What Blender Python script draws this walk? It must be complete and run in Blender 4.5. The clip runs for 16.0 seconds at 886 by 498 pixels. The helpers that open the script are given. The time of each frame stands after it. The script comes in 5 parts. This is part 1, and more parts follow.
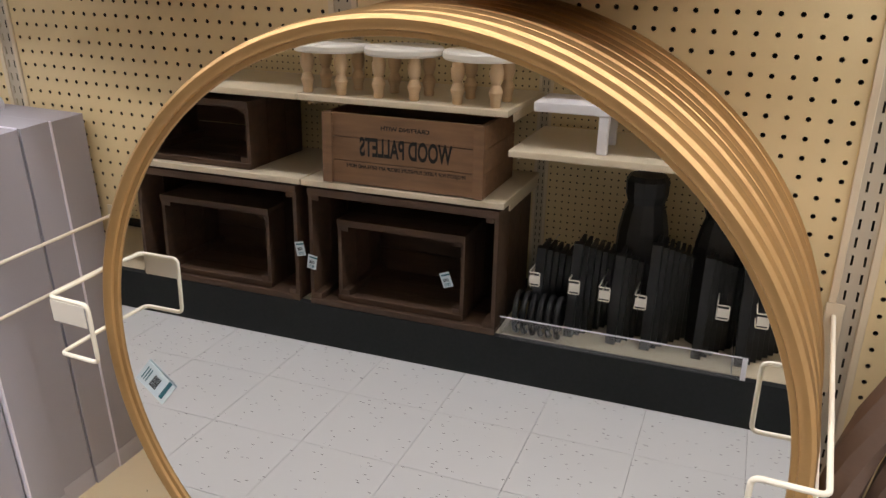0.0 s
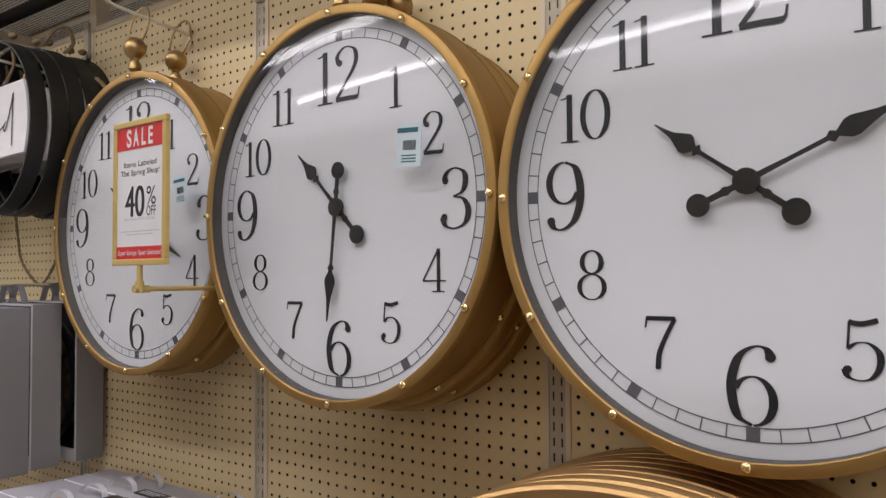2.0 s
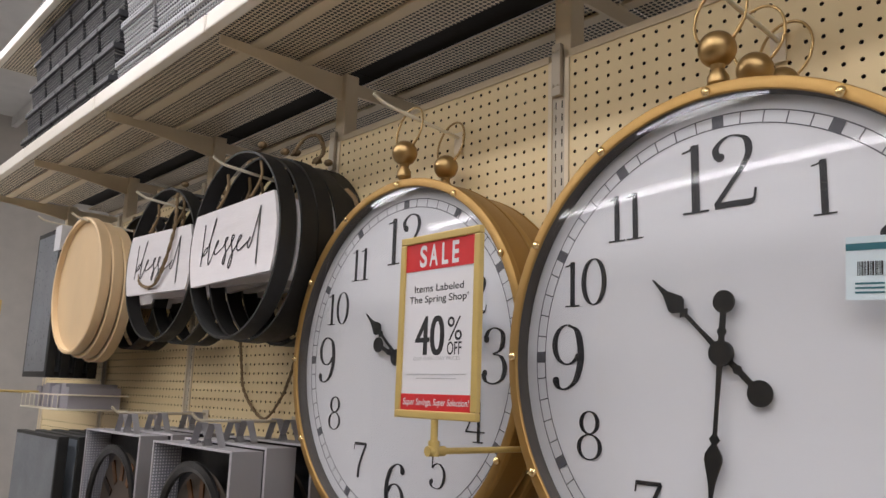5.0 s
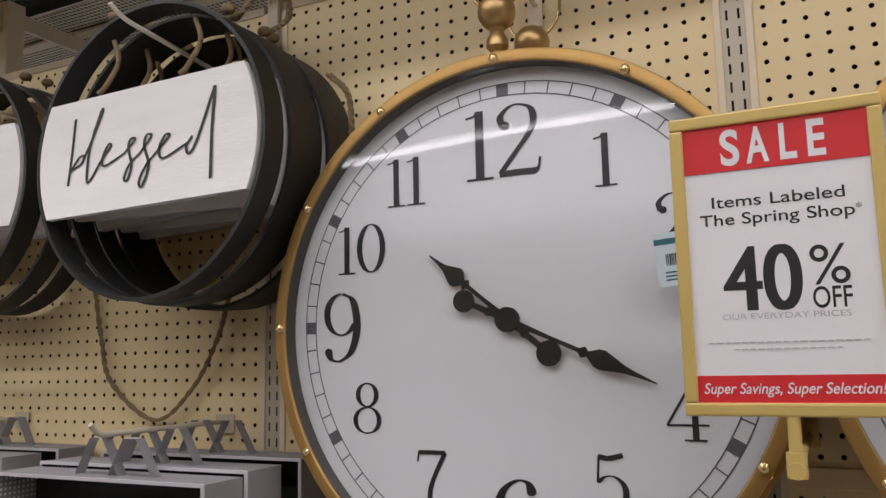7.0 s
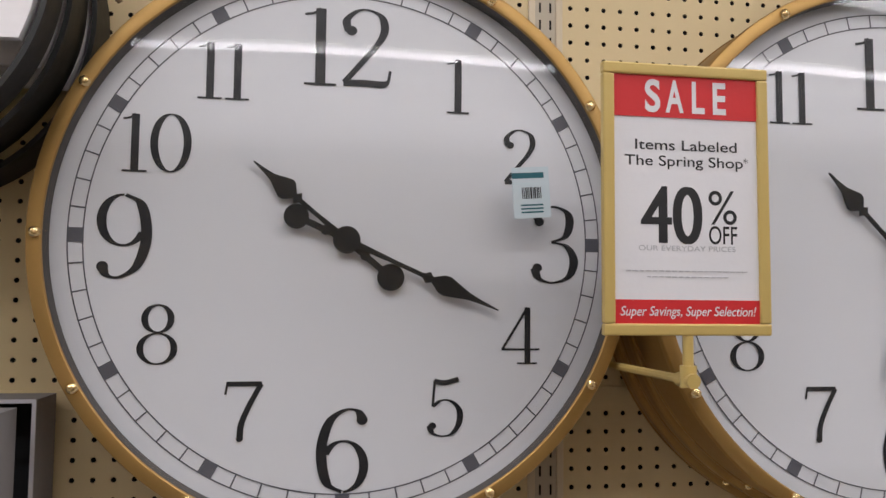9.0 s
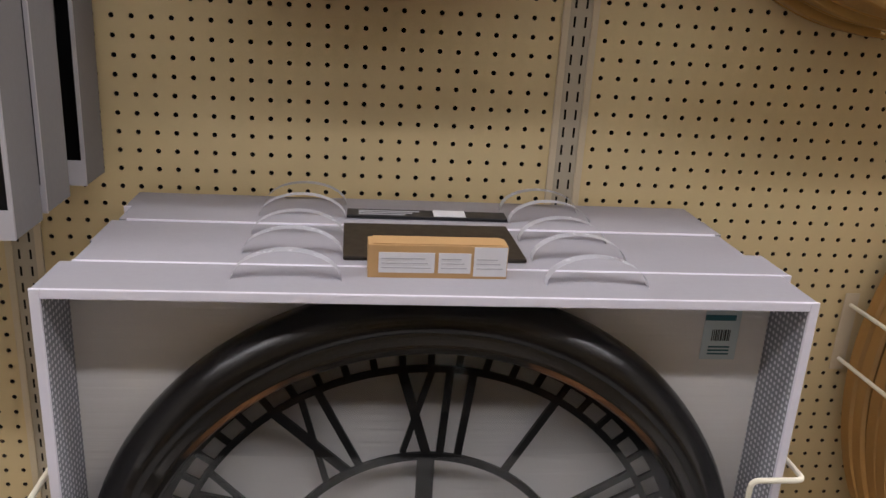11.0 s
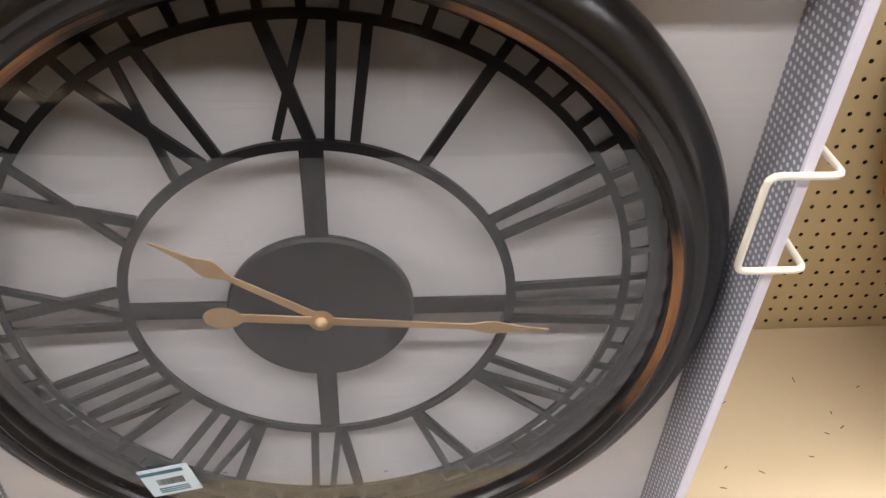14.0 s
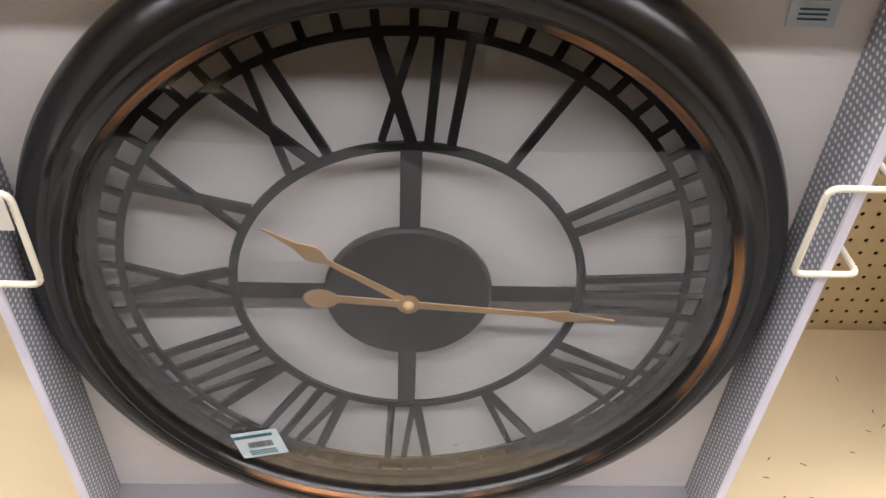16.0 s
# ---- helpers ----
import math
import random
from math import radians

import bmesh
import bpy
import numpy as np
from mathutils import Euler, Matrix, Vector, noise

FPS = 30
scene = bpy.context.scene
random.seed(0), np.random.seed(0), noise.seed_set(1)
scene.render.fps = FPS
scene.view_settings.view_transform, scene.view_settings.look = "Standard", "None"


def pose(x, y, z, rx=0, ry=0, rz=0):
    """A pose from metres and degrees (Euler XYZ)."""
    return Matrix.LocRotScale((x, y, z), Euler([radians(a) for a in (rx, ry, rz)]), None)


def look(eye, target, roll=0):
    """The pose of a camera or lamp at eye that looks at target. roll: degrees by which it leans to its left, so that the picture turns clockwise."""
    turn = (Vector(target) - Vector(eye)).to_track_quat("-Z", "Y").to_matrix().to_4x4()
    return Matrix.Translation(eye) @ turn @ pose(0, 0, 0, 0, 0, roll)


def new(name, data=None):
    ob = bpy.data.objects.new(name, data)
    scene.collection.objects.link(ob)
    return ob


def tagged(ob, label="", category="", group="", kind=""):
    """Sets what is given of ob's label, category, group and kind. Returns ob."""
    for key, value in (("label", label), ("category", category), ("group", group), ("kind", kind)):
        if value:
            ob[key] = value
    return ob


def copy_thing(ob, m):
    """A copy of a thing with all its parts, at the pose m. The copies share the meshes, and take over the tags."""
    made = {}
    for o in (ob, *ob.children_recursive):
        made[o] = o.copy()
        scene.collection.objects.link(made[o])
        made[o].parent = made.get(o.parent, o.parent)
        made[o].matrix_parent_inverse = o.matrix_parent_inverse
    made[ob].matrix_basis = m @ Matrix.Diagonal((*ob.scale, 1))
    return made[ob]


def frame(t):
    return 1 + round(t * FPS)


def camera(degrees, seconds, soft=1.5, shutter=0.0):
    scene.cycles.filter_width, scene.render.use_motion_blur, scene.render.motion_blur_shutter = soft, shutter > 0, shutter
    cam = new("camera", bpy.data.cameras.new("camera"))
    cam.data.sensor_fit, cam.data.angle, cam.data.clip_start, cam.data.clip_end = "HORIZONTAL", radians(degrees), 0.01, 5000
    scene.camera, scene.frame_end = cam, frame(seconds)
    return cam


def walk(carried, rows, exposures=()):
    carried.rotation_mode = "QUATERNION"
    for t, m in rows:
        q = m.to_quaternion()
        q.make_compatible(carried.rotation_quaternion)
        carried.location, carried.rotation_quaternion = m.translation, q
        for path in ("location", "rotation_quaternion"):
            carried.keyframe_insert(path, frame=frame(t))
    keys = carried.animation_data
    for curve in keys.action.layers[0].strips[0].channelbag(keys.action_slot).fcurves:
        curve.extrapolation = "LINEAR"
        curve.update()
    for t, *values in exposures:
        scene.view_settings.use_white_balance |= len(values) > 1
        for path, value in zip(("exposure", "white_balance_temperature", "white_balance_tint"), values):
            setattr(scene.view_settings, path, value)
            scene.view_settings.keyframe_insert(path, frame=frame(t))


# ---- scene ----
cam = camera(57.7, 16.0)
PATH = [
    (0, (1.43, -1.098, 1.38), (0.663, 0.572, 0.589), -0.5),
    (0.5, (1.438, -1.128, 1.401), (0.479, 0.493, 0.726), -1.7),
    (1, (1.435, -1.164, 1.446), (0.301, 0.422, 1.0), -1.6),
    (1.5, (1.433, -1.181, 1.485), (0.238, 0.416, 1.339), -0.6),
    (2, (1.441, -1.181, 1.523), (0.212, 0.396, 1.597), -0.3),
    (2.5, (1.438, -1.182, 1.545), (0.204, 0.377, 1.754), 0.2),
    (3, (1.423, -1.185, 1.558), (0.181, 0.35, 1.873), 0.4),
    (3.5, (1.387, -1.198, 1.575), (0.113, 0.287, 1.985), 0.6),
    (4, (1.303, -1.175, 1.58), (-0.092, 0.198, 1.991), 1.4),
    (4.5, (1.143, -1.116, 1.583), (-0.321, 0.195, 1.959), 1.9),
    (4.7, (1.071, -1.121, 1.58), (-0.409, 0.173, 1.949), 2.1),
    (6.8, (0.16, -1.115, 1.607), (-0.836, 0.595, 1.892), -0.9),
    (7, (0.089, -1.106, 1.605), (-0.768, 0.679, 1.883), -1.2),
    (7.5, (-0.057, -1.038, 1.587), (-0.667, 0.845, 1.878), -1.3),
    (8, (-0.215, -1.043, 1.589), (-0.472, 0.929, 1.798), -1.2),
    (8.5, (-0.316, -1.084, 1.576), (-0.255, 0.908, 1.744), -0.3),
    (9, (-0.323, -1.102, 1.579), (-0.008, 0.867, 1.721), 0.5),
    (9.5, (-0.331, -1.134, 1.541), (-0.013, 0.84, 1.497), 1.1),
    (10, (-0.363, -1.138, 1.448), (-0.017, 0.814, 1.18), 2.1),
    (10.2, (-0.341, -1.134, 1.404), (-0.029, 0.814, 1.079), 2.1),
    (12.3, (-0.269, -1.097, 1.282), (-0.105, 0.585, 0.213), 4.5),
    (12.5, (-0.255, -1.075, 1.274), (-0.101, 0.589, 0.176), 4.2),
    (13, (-0.219, -0.995, 1.217), (-0.055, 0.603, 0.027), 3.8),
    (13.5, (-0.191, -0.935, 1.176), (-0.024, 0.629, -0.059), 3.5),
    (14, (-0.166, -0.898, 1.152), (0.009, 0.649, -0.104), 3.1),
    (14.5, (-0.153, -0.875, 1.127), (0.021, 0.664, -0.139), 2.9),
    (15, (-0.157, -0.872, 1.13), (0.012, 0.664, -0.139), 2.9),
    (15.5, (-0.186, -0.901, 1.154), (-0.03, 0.627, -0.127), 3.1),
    (16, (-0.217, -0.95, 1.199), (-0.126, 0.584, -0.081), 3.2),
]
EXPOSURES = [(0.0, -0.02), (0.5, -0.06), (1.0, -0.18), (1.5, -0.56), (2.0, -0.68), (2.5, -0.68), (3.5, -0.64), (4.5, -0.66), (7.0, -0.72), (9.0, -0.68), (9.5, -0.74), (10.0, -0.74), (12.5, 0.0), (14.5, 0.34), (16.0, 0.26)]
walk(cam, [(t, look(eye, target, roll)) for t, eye, target, roll in PATH], EXPOSURES)

# ---- light: a store hall with rows of tube lights high above ----
world = bpy.data.worlds.new("hall")
scene.world = world
world.use_nodes = True
world.node_tree.nodes["Background"].inputs[0].default_value = (0.9, 0.92, 1.0, 1)
world.node_tree.nodes["Background"].inputs[1].default_value = 0.07


def strip_lamp(x, y, z, sx, sy, watts):
    data = bpy.data.lights.new("tube_light", "AREA")
    data.shape, data.size, data.size_y, data.energy = "RECTANGLE", sx, sy, watts
    data.color = (0.985, 0.962, 1.02)
    ob = new("tube_light", data)
    ob.matrix_world = pose(x, y, z)
    return ob


CEILING = 4.6
for ly, watts in ((-0.9, 215), (-2.6, 250), (-4.4, 240), (-6.2, 320), (3.6, 120)):
    strip_lamp(0.0, ly, CEILING - 0.25, 14.0, 0.22, watts)

# ---- materials ----


def mat(name, color, rough=0.5, metal=0.0, var=0.12, scale=6.0, bump=0.15, bump_scale=90.0, coat=0.0, stretch=(1, 1, 1), dark=None):
    """A surface with broad tone changes and a fine grain."""
    m = bpy.data.materials.new(name)
    m.use_nodes = True
    nt = m.node_tree
    b = nt.nodes["Principled BSDF"]
    tc = nt.nodes.new("ShaderNodeTexCoord")
    mp = nt.nodes.new("ShaderNodeMapping")
    mp.inputs["Scale"].default_value = stretch
    nt.links.new(tc.outputs["Object"], mp.inputs[0])
    broad = nt.nodes.new("ShaderNodeTexNoise")
    broad.inputs["Scale"].default_value, broad.inputs["Detail"].default_value = scale, 4
    nt.links.new(mp.outputs[0], broad.inputs[0])
    ramp = nt.nodes.new("ShaderNodeMix")
    ramp.data_type = "RGBA"
    lo = dark or tuple(c * (1 - var) for c in color)
    hi = tuple(min(1, c * (1 + var)) for c in color)
    ramp.inputs[6].default_value, ramp.inputs[7].default_value = (*lo, 1), (*hi, 1)
    nt.links.new(broad.outputs[0], ramp.inputs[0])
    nt.links.new(ramp.outputs[2], b.inputs["Base Color"])
    fine = nt.nodes.new("ShaderNodeTexNoise")
    fine.inputs["Scale"].default_value, fine.inputs["Detail"].default_value = bump_scale, 3
    nt.links.new(mp.outputs[0], fine.inputs[0])
    bp = nt.nodes.new("ShaderNodeBump")
    bp.inputs["Strength"].default_value, bp.inputs["Distance"].default_value = bump, 0.002
    nt.links.new(fine.outputs[0], bp.inputs["Height"])
    nt.links.new(bp.outputs[0], b.inputs["Normal"])
    rr = nt.nodes.new("ShaderNodeMapRange")
    rr.inputs[3].default_value, rr.inputs[4].default_value = max(0.02, rough - 0.08), min(1, rough + 0.08)
    nt.links.new(fine.outputs[0], rr.inputs[0])
    nt.links.new(rr.outputs[0], b.inputs["Roughness"])
    b.inputs["Metallic"].default_value = metal
    b.inputs["Coat Weight"].default_value = coat
    return m


def glass_mat(name, tint=(1, 1, 1), ior=1.6, rough=0.0):
    m = bpy.data.materials.new(name)
    m.use_nodes = True
    nt = m.node_tree
    nt.nodes.remove(nt.nodes["Principled BSDF"])
    t = nt.nodes.new("ShaderNodeBsdfTransparent")
    t.inputs[0].default_value = (*tint, 1)
    g = nt.nodes.new("ShaderNodeBsdfGlossy")
    g.inputs["Roughness"].default_value = rough
    f = nt.nodes.new("ShaderNodeFresnel")
    f.inputs[0].default_value = ior
    x = nt.nodes.new("ShaderNodeMixShader")
    nt.links.new(f.outputs[0], x.inputs[0])
    nt.links.new(t.outputs[0], x.inputs[1])
    nt.links.new(g.outputs[0], x.inputs[2])
    nt.links.new(x.outputs[0], nt.nodes["Material Output"].inputs[0])
    return m


def dotted(name, base, dot, pitch, radius, rough=0.5, metal=0.0, axes=(0, 2), clear=False):
    """Small printed or punched dots in a square grid, by object coordinates."""
    m = mat(name, base, rough, metal)
    nt = m.node_tree
    b = nt.nodes["Principled BSDF"]
    tc = nt.nodes.new("ShaderNodeTexCoord")
    sp = nt.nodes.new("ShaderNodeSeparateXYZ")
    nt.links.new(tc.outputs["Object"], sp.inputs[0])
    cells = []
    for n, a in enumerate(axes):
        d = nt.nodes.new("ShaderNodeMath")
        d.operation, d.inputs[1].default_value = "DIVIDE", pitch
        nt.links.new(sp.outputs[a], d.inputs[0])
        f = nt.nodes.new("ShaderNodeMath")
        f.operation = "FRACT"
        nt.links.new(d.outputs[0], f.inputs[0])
        s = nt.nodes.new("ShaderNodeMath")
        s.operation, s.inputs[1].default_value = "SUBTRACT", 0.5
        nt.links.new(f.outputs[0], s.inputs[0])
        p2 = nt.nodes.new("ShaderNodeMath")
        p2.operation = "MULTIPLY"
        nt.links.new(s.outputs[0], p2.inputs[0])
        nt.links.new(s.outputs[0], p2.inputs[1])
        cells.append(p2)
    add = nt.nodes.new("ShaderNodeMath")
    nt.links.new(cells[0].outputs[0], add.inputs[0])
    nt.links.new(cells[1].outputs[0], add.inputs[1])
    lt = nt.nodes.new("ShaderNodeMath")
    lt.operation, lt.inputs[1].default_value = "LESS_THAN", (radius / pitch) ** 2
    nt.links.new(add.outputs[0], lt.inputs[0])
    old = b.inputs["Base Color"].links[0].from_socket
    mx = nt.nodes.new("ShaderNodeMix")
    mx.data_type = "RGBA"
    nt.links.new(lt.outputs[0], mx.inputs[0])
    nt.links.new(old, mx.inputs[6])
    mx.inputs[7].default_value = (*dot, 1)
    nt.links.new(mx.outputs[2], b.inputs["Base Color"])
    if clear:
        inv = nt.nodes.new("ShaderNodeMath")
        inv.operation, inv.inputs[0].default_value = "SUBTRACT", 1.0
        nt.links.new(lt.outputs[0], inv.inputs[1])
        nt.links.new(inv.outputs[0], b.inputs["Alpha"])
    return m


PEG = mat("pegboard_paint", (0.70, 0.56, 0.315), 0.5, var=0.06, scale=2.5, bump=0.06, bump_scale=220)
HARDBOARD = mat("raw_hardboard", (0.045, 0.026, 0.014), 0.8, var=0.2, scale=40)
TRIM = mat("ivory_steel", (0.66, 0.56, 0.40), 0.42, var=0.05, bump=0.05)
STEEL = mat("slotted_steel", (0.48, 0.42, 0.32), 0.4, var=0.08, bump=0.05)
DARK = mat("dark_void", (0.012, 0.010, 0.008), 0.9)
DECK = mat("deck_steel", (0.68, 0.55, 0.35), 0.4, var=0.06, scale=3, bump=0.08, bump_scale=60)
GOLD = mat("gold_paint", (0.33, 0.19, 0.055), 0.42, 0.6, var=0.10, scale=4, bump=0.03, bump_scale=160)
GOLD_RIM = mat("gold_rim", (0.42, 0.255, 0.085), 0.48, 0.7, var=0.10, scale=7, bump=0.03, bump_scale=200)
GOLD_TUBE = mat("brushed_gold", (0.53, 0.33, 0.14), 0.48, 0.85, var=0.06, scale=4, bump=0.012, bump_scale=200)
BRASS = mat("aged_brass", (0.42, 0.28, 0.12), 0.36, 0.85, var=0.25, scale=14, bump=0.04)
STUD = mat("stud_brass", (0.80, 0.60, 0.30), 0.25, 0.9, var=0.15, scale=30)
DIAL = mat("dial_white", (0.69, 0.69, 0.71), 0.55, var=0.02, scale=3, bump=0.02)
INK = mat("black_ink", (0.012, 0.012, 0.014), 0.5, bump=0.02)
TRACK = mat("grey_print", (0.10, 0.10, 0.115), 0.6, bump=0.02)
HAND = mat("black_hand", (0.01, 0.01, 0.01), 0.42)
BEZEL = mat("brown_grey_bezel", (0.07, 0.062, 0.056), 0.6, bump=0.05)
GLASS = glass_mat("clear_glass", ior=1.36)
GLASS_LOW = glass_mat("plain_clock_glass", ior=1.85)
MIRROR = bpy.data.materials.new("silvered_mirror")
MIRROR.use_nodes = True
MIRROR.node_tree.nodes["Principled BSDF"].inputs["Base Color"].default_value = (0.83, 0.84, 0.83, 1)
MIRROR.node_tree.nodes["Principled BSDF"].inputs["Metallic"].default_value = 1.0
MIRROR.node_tree.nodes["Principled BSDF"].inputs["Roughness"].default_value = 0.0
WIRE = mat("ivory_wire", (0.80, 0.74, 0.60), 0.35, var=0.05)
CARD_GREY = mat("grey_card", (0.35, 0.335, 0.365), 0.6, var=0.05, scale=4, bump=0.08, bump_scale=140)
CARD_LIGHT = mat("pale_grey_card", (0.48, 0.46, 0.49), 0.6, var=0.05, bump=0.08)
CARD_EDGE = mat("white_card_edge", (0.78, 0.75, 0.83), 0.7, var=0.05, bump=0.2)
CARD_DOT = dotted("dotted_grey_card", (0.24, 0.24, 0.27), (0.66, 0.66, 0.70), 0.0075, 0.0021, 0.6, axes=(1, 2))
CARD_IN = mat("corrugated_white_card", (0.80, 0.77, 0.75), 0.75, var=0.05, scale=3, bump=0.42, bump_scale=18, stretch=(0.4, 1, 9))
BLACK_RIM = mat("black_bronze", (0.006, 0.0057, 0.0058), 0.22, 0.0, var=0.3, scale=5, bump=0.0, bump_scale=4, dark=(0.012, 0.009, 0.007))
COPPER = mat("rubbed_copper", (0.30, 0.135, 0.055), 0.35, 0.7, var=0.1, scale=4.5, bump=0.1, dark=(0.012, 0.010, 0.008))
rub = COPPER.node_tree.nodes.new("ShaderNodeMapRange")
rub.inputs[1].default_value, rub.inputs[2].default_value = 0.49, 0.68
mixer = next(n for n in COPPER.node_tree.nodes if n.type == "MIX")
COPPER.node_tree.links.new(mixer.inputs[0].links[0].from_socket, rub.inputs[0])
COPPER.node_tree.links.new(rub.outputs[0], mixer.inputs[0])
IRON = mat("dark_iron", (0.013, 0.012, 0.012), 0.42, 0.1, var=0.25, scale=14, bump=0.2)
COPPER_HAND = mat("antique_gold", (0.60, 0.39, 0.19), 0.42, 0.5, var=0.2, scale=40, bump=0.2)
PLASTIC = mat("clear_handle", (0.76, 0.76, 0.80), 0.25, var=0.04)
CARD_SMALL = mat("slate_grey_card", (0.21, 0.20, 0.205), 0.6, var=0.05, scale=4, bump=0.08, bump_scale=140)
KRAFT = mat("kraft_card", (0.50, 0.30, 0.13), 0.65, var=0.08, bump=0.15)
TAG = mat("pale_blue_tag", (0.58, 0.67, 0.71), 0.5, var=0.03)
TEAL = mat("teal_print", (0.02, 0.12, 0.15), 0.5)
PAPER = mat("white_paper", (0.68, 0.67, 0.69), 0.55, var=0.02)
RED = mat("red_print", (0.58, 0.02, 0.025), 0.45, var=0.04)
SIGN_GOLD = mat("gold_plastic", (0.56, 0.41, 0.14), 0.38, 0.2, var=0.05)
GREY_TEXT = mat("grey_text", (0.40, 0.40, 0.42), 0.6)
HOOP = mat("black_hoop", (0.009, 0.009, 0.0085), 0.55, var=0.4, scale=12, bump=0.3, bump_scale=60)
BOARD_WHITE = mat("whitewashed_wood", (0.76, 0.73, 0.74), 0.6, var=0.08, scale=7, bump=0.25, bump_scale=50, stretch=(1, 1, 5))
ROPE = mat("jute_rope", (0.22, 0.15, 0.08), 0.9, var=0.3, scale=90, bump=0.9, bump_scale=300)
PINE = mat("pale_pine", (0.71, 0.52, 0.30), 0.5, var=0.2, scale=5, bump=0.2, bump_scale=40, stretch=(1, 6, 0.6))
CRATE = mat("stained_crate_wood", (0.072, 0.037, 0.019), 0.65, var=0.55, scale=5, bump=0.4, bump_scale=30, stretch=(1, 5, 7))
CRATE_PALE = mat("brown_crate_planks", (0.20, 0.105, 0.05), 0.65, var=0.45, scale=6, bump=0.4, bump_scale=30, stretch=(1, 5, 7))
TURNED = mat("turned_pine", (0.62, 0.43, 0.25), 0.5, var=0.15, scale=12)
CREAM = mat("cream_paint", (0.72, 0.67, 0.58), 0.5, var=0.05)
KICK = mat("black_kickplate", (0.005, 0.007, 0.007), 0.8, var=0.2, bump=0.1)
SHELF_PUNCHED = dotted("punched_ivory_steel", (0.66, 0.57, 0.42), (0.02, 0.018, 0.016), 0.0125, 0.0047, 0.45, 0.1, axes=(0, 1))
LIP = mat("shelf_lip", (0.80, 0.75, 0.66), 0.35, var=0.04)
WICKER_BLACK = mat("black_weave", (0.025, 0.025, 0.028), 0.6, var=0.5, scale=60, bump=1.0, bump_scale=120)
WICKER_GREY = mat("grey_weave", (0.36, 0.36, 0.38), 0.6, var=0.35, scale=60, bump=1.0, bump_scale=120)
BROWN_WEAVE = mat("brown_weave", (0.10, 0.06, 0.04), 0.6, var=0.5, scale=14, bump=0.8, bump_scale=50)
CEIL = mat("ceiling_paint", (0.55, 0.54, 0.52), 0.8)
HALL = mat("hall_wall", (0.45, 0.42, 0.38), 0.8)
TUBE = bpy.data.materials.new("lit_tube")
TUBE.use_nodes = True
TUBE.node_tree.nodes["Principled BSDF"].inputs["Emission Color"].default_value = (1, 0.96, 0.9, 1)
TUBE.node_tree.nodes["Principled BSDF"].inputs["Emission Strength"].default_value = 8.0

# ---- mesh helpers ----


def mesh_of(bm, name, material, smooth=False):
    me = bpy.data.meshes.new(name)
    bmesh.ops.recalc_face_normals(bm, faces=bm.faces)
    bm.to_mesh(me)
    bm.free()
    me.materials.append(material)
    if smooth:
        for f in me.polygons:
            f.use_smooth = True
        me.set_sharp_from_angle(angle=radians(35))
    return me


def part(name, bm, material, parent=None, label="", smooth=False, at=None):
    ob = new(name, mesh_of(bm, name, material, smooth))
    if parent is not None:
        ob.parent = parent
    if at is not None:
        ob.matrix_basis = at
    if label:
        ob["label"] = label
    return ob


def thing(name, at, label, category, group="", kind=""):
    ob = new(name)
    ob.empty_display_size = 0.05
    ob.matrix_basis = at
    return tagged(ob, label, category, group, kind)


def add_box(bm, x0, x1, y0, y1, z0, z1, bevel=0.0):
    made = bmesh.ops.create_cube(bm, size=1.0)["verts"]
    for v in made:
        v.co = Vector(((x0 + x1) / 2 + v.co.x * (x1 - x0), (y0 + y1) / 2 + v.co.y * (y1 - y0), (z0 + z1) / 2 + v.co.z * (z1 - z0)))
    if bevel > 0:
        edges = list({e for v in made for e in v.link_edges})
        bmesh.ops.bevel(bm, geom=edges, offset=bevel, segments=2, affect="EDGES", profile=0.6)
    return bm


def box(x0, x1, y0, y1, z0, z1, bevel=0.0):
    return add_box(bmesh.new(), x0, x1, y0, y1, z0, z1, bevel)


def add_ring(bm, profile, n=96, closed=True):
    """A turned ring about the y axis: profile of (radius, y)."""
    rows = []
    for r, y in profile:
        rows.append([bm.verts.new((r * math.sin(2 * math.pi * k / n), y, r * math.cos(2 * math.pi * k / n))) for k in range(n)])
    m = len(rows)
    for i in range(m if closed else m - 1):
        a, b = rows[i], rows[(i + 1) % m]
        for k in range(n):
            bm.faces.new((a[k], a[(k + 1) % n], b[(k + 1) % n], b[k]))
    return bm


def ring(profile, n=96, closed=True):
    return add_ring(bmesh.new(), profile, n, closed)


def add_turned(bm, profile, n=20, m=None):
    """A solid turned about z: profile of (radius, z)."""
    m = m or Matrix()
    rows = [[bm.verts.new(m @ Vector((r * math.cos(2 * math.pi * k / n), r * math.sin(2 * math.pi * k / n), z))) for k in range(n)] for r, z in profile]
    for a, b in zip(rows, rows[1:]):
        for k in range(n):
            bm.faces.new((a[k], a[(k + 1) % n], b[(k + 1) % n], b[k]))
    bm.faces.new(rows[0][::-1])
    bm.faces.new(rows[-1])
    return bm


def pane(name, verts, material, parent, label=""):
    """A single clear sheet whose front faces -y; it lets light through."""
    me = bpy.data.meshes.new(name)
    me.from_pydata(verts, [], [tuple(range(len(verts)))])
    if me.polygons[0].normal.y > 0:
        me.flip_normals()
    me.materials.append(material)
    ob = new(name, me)
    ob.parent, ob.visible_shadow = parent, False
    if label:
        ob["label"] = label
    return ob


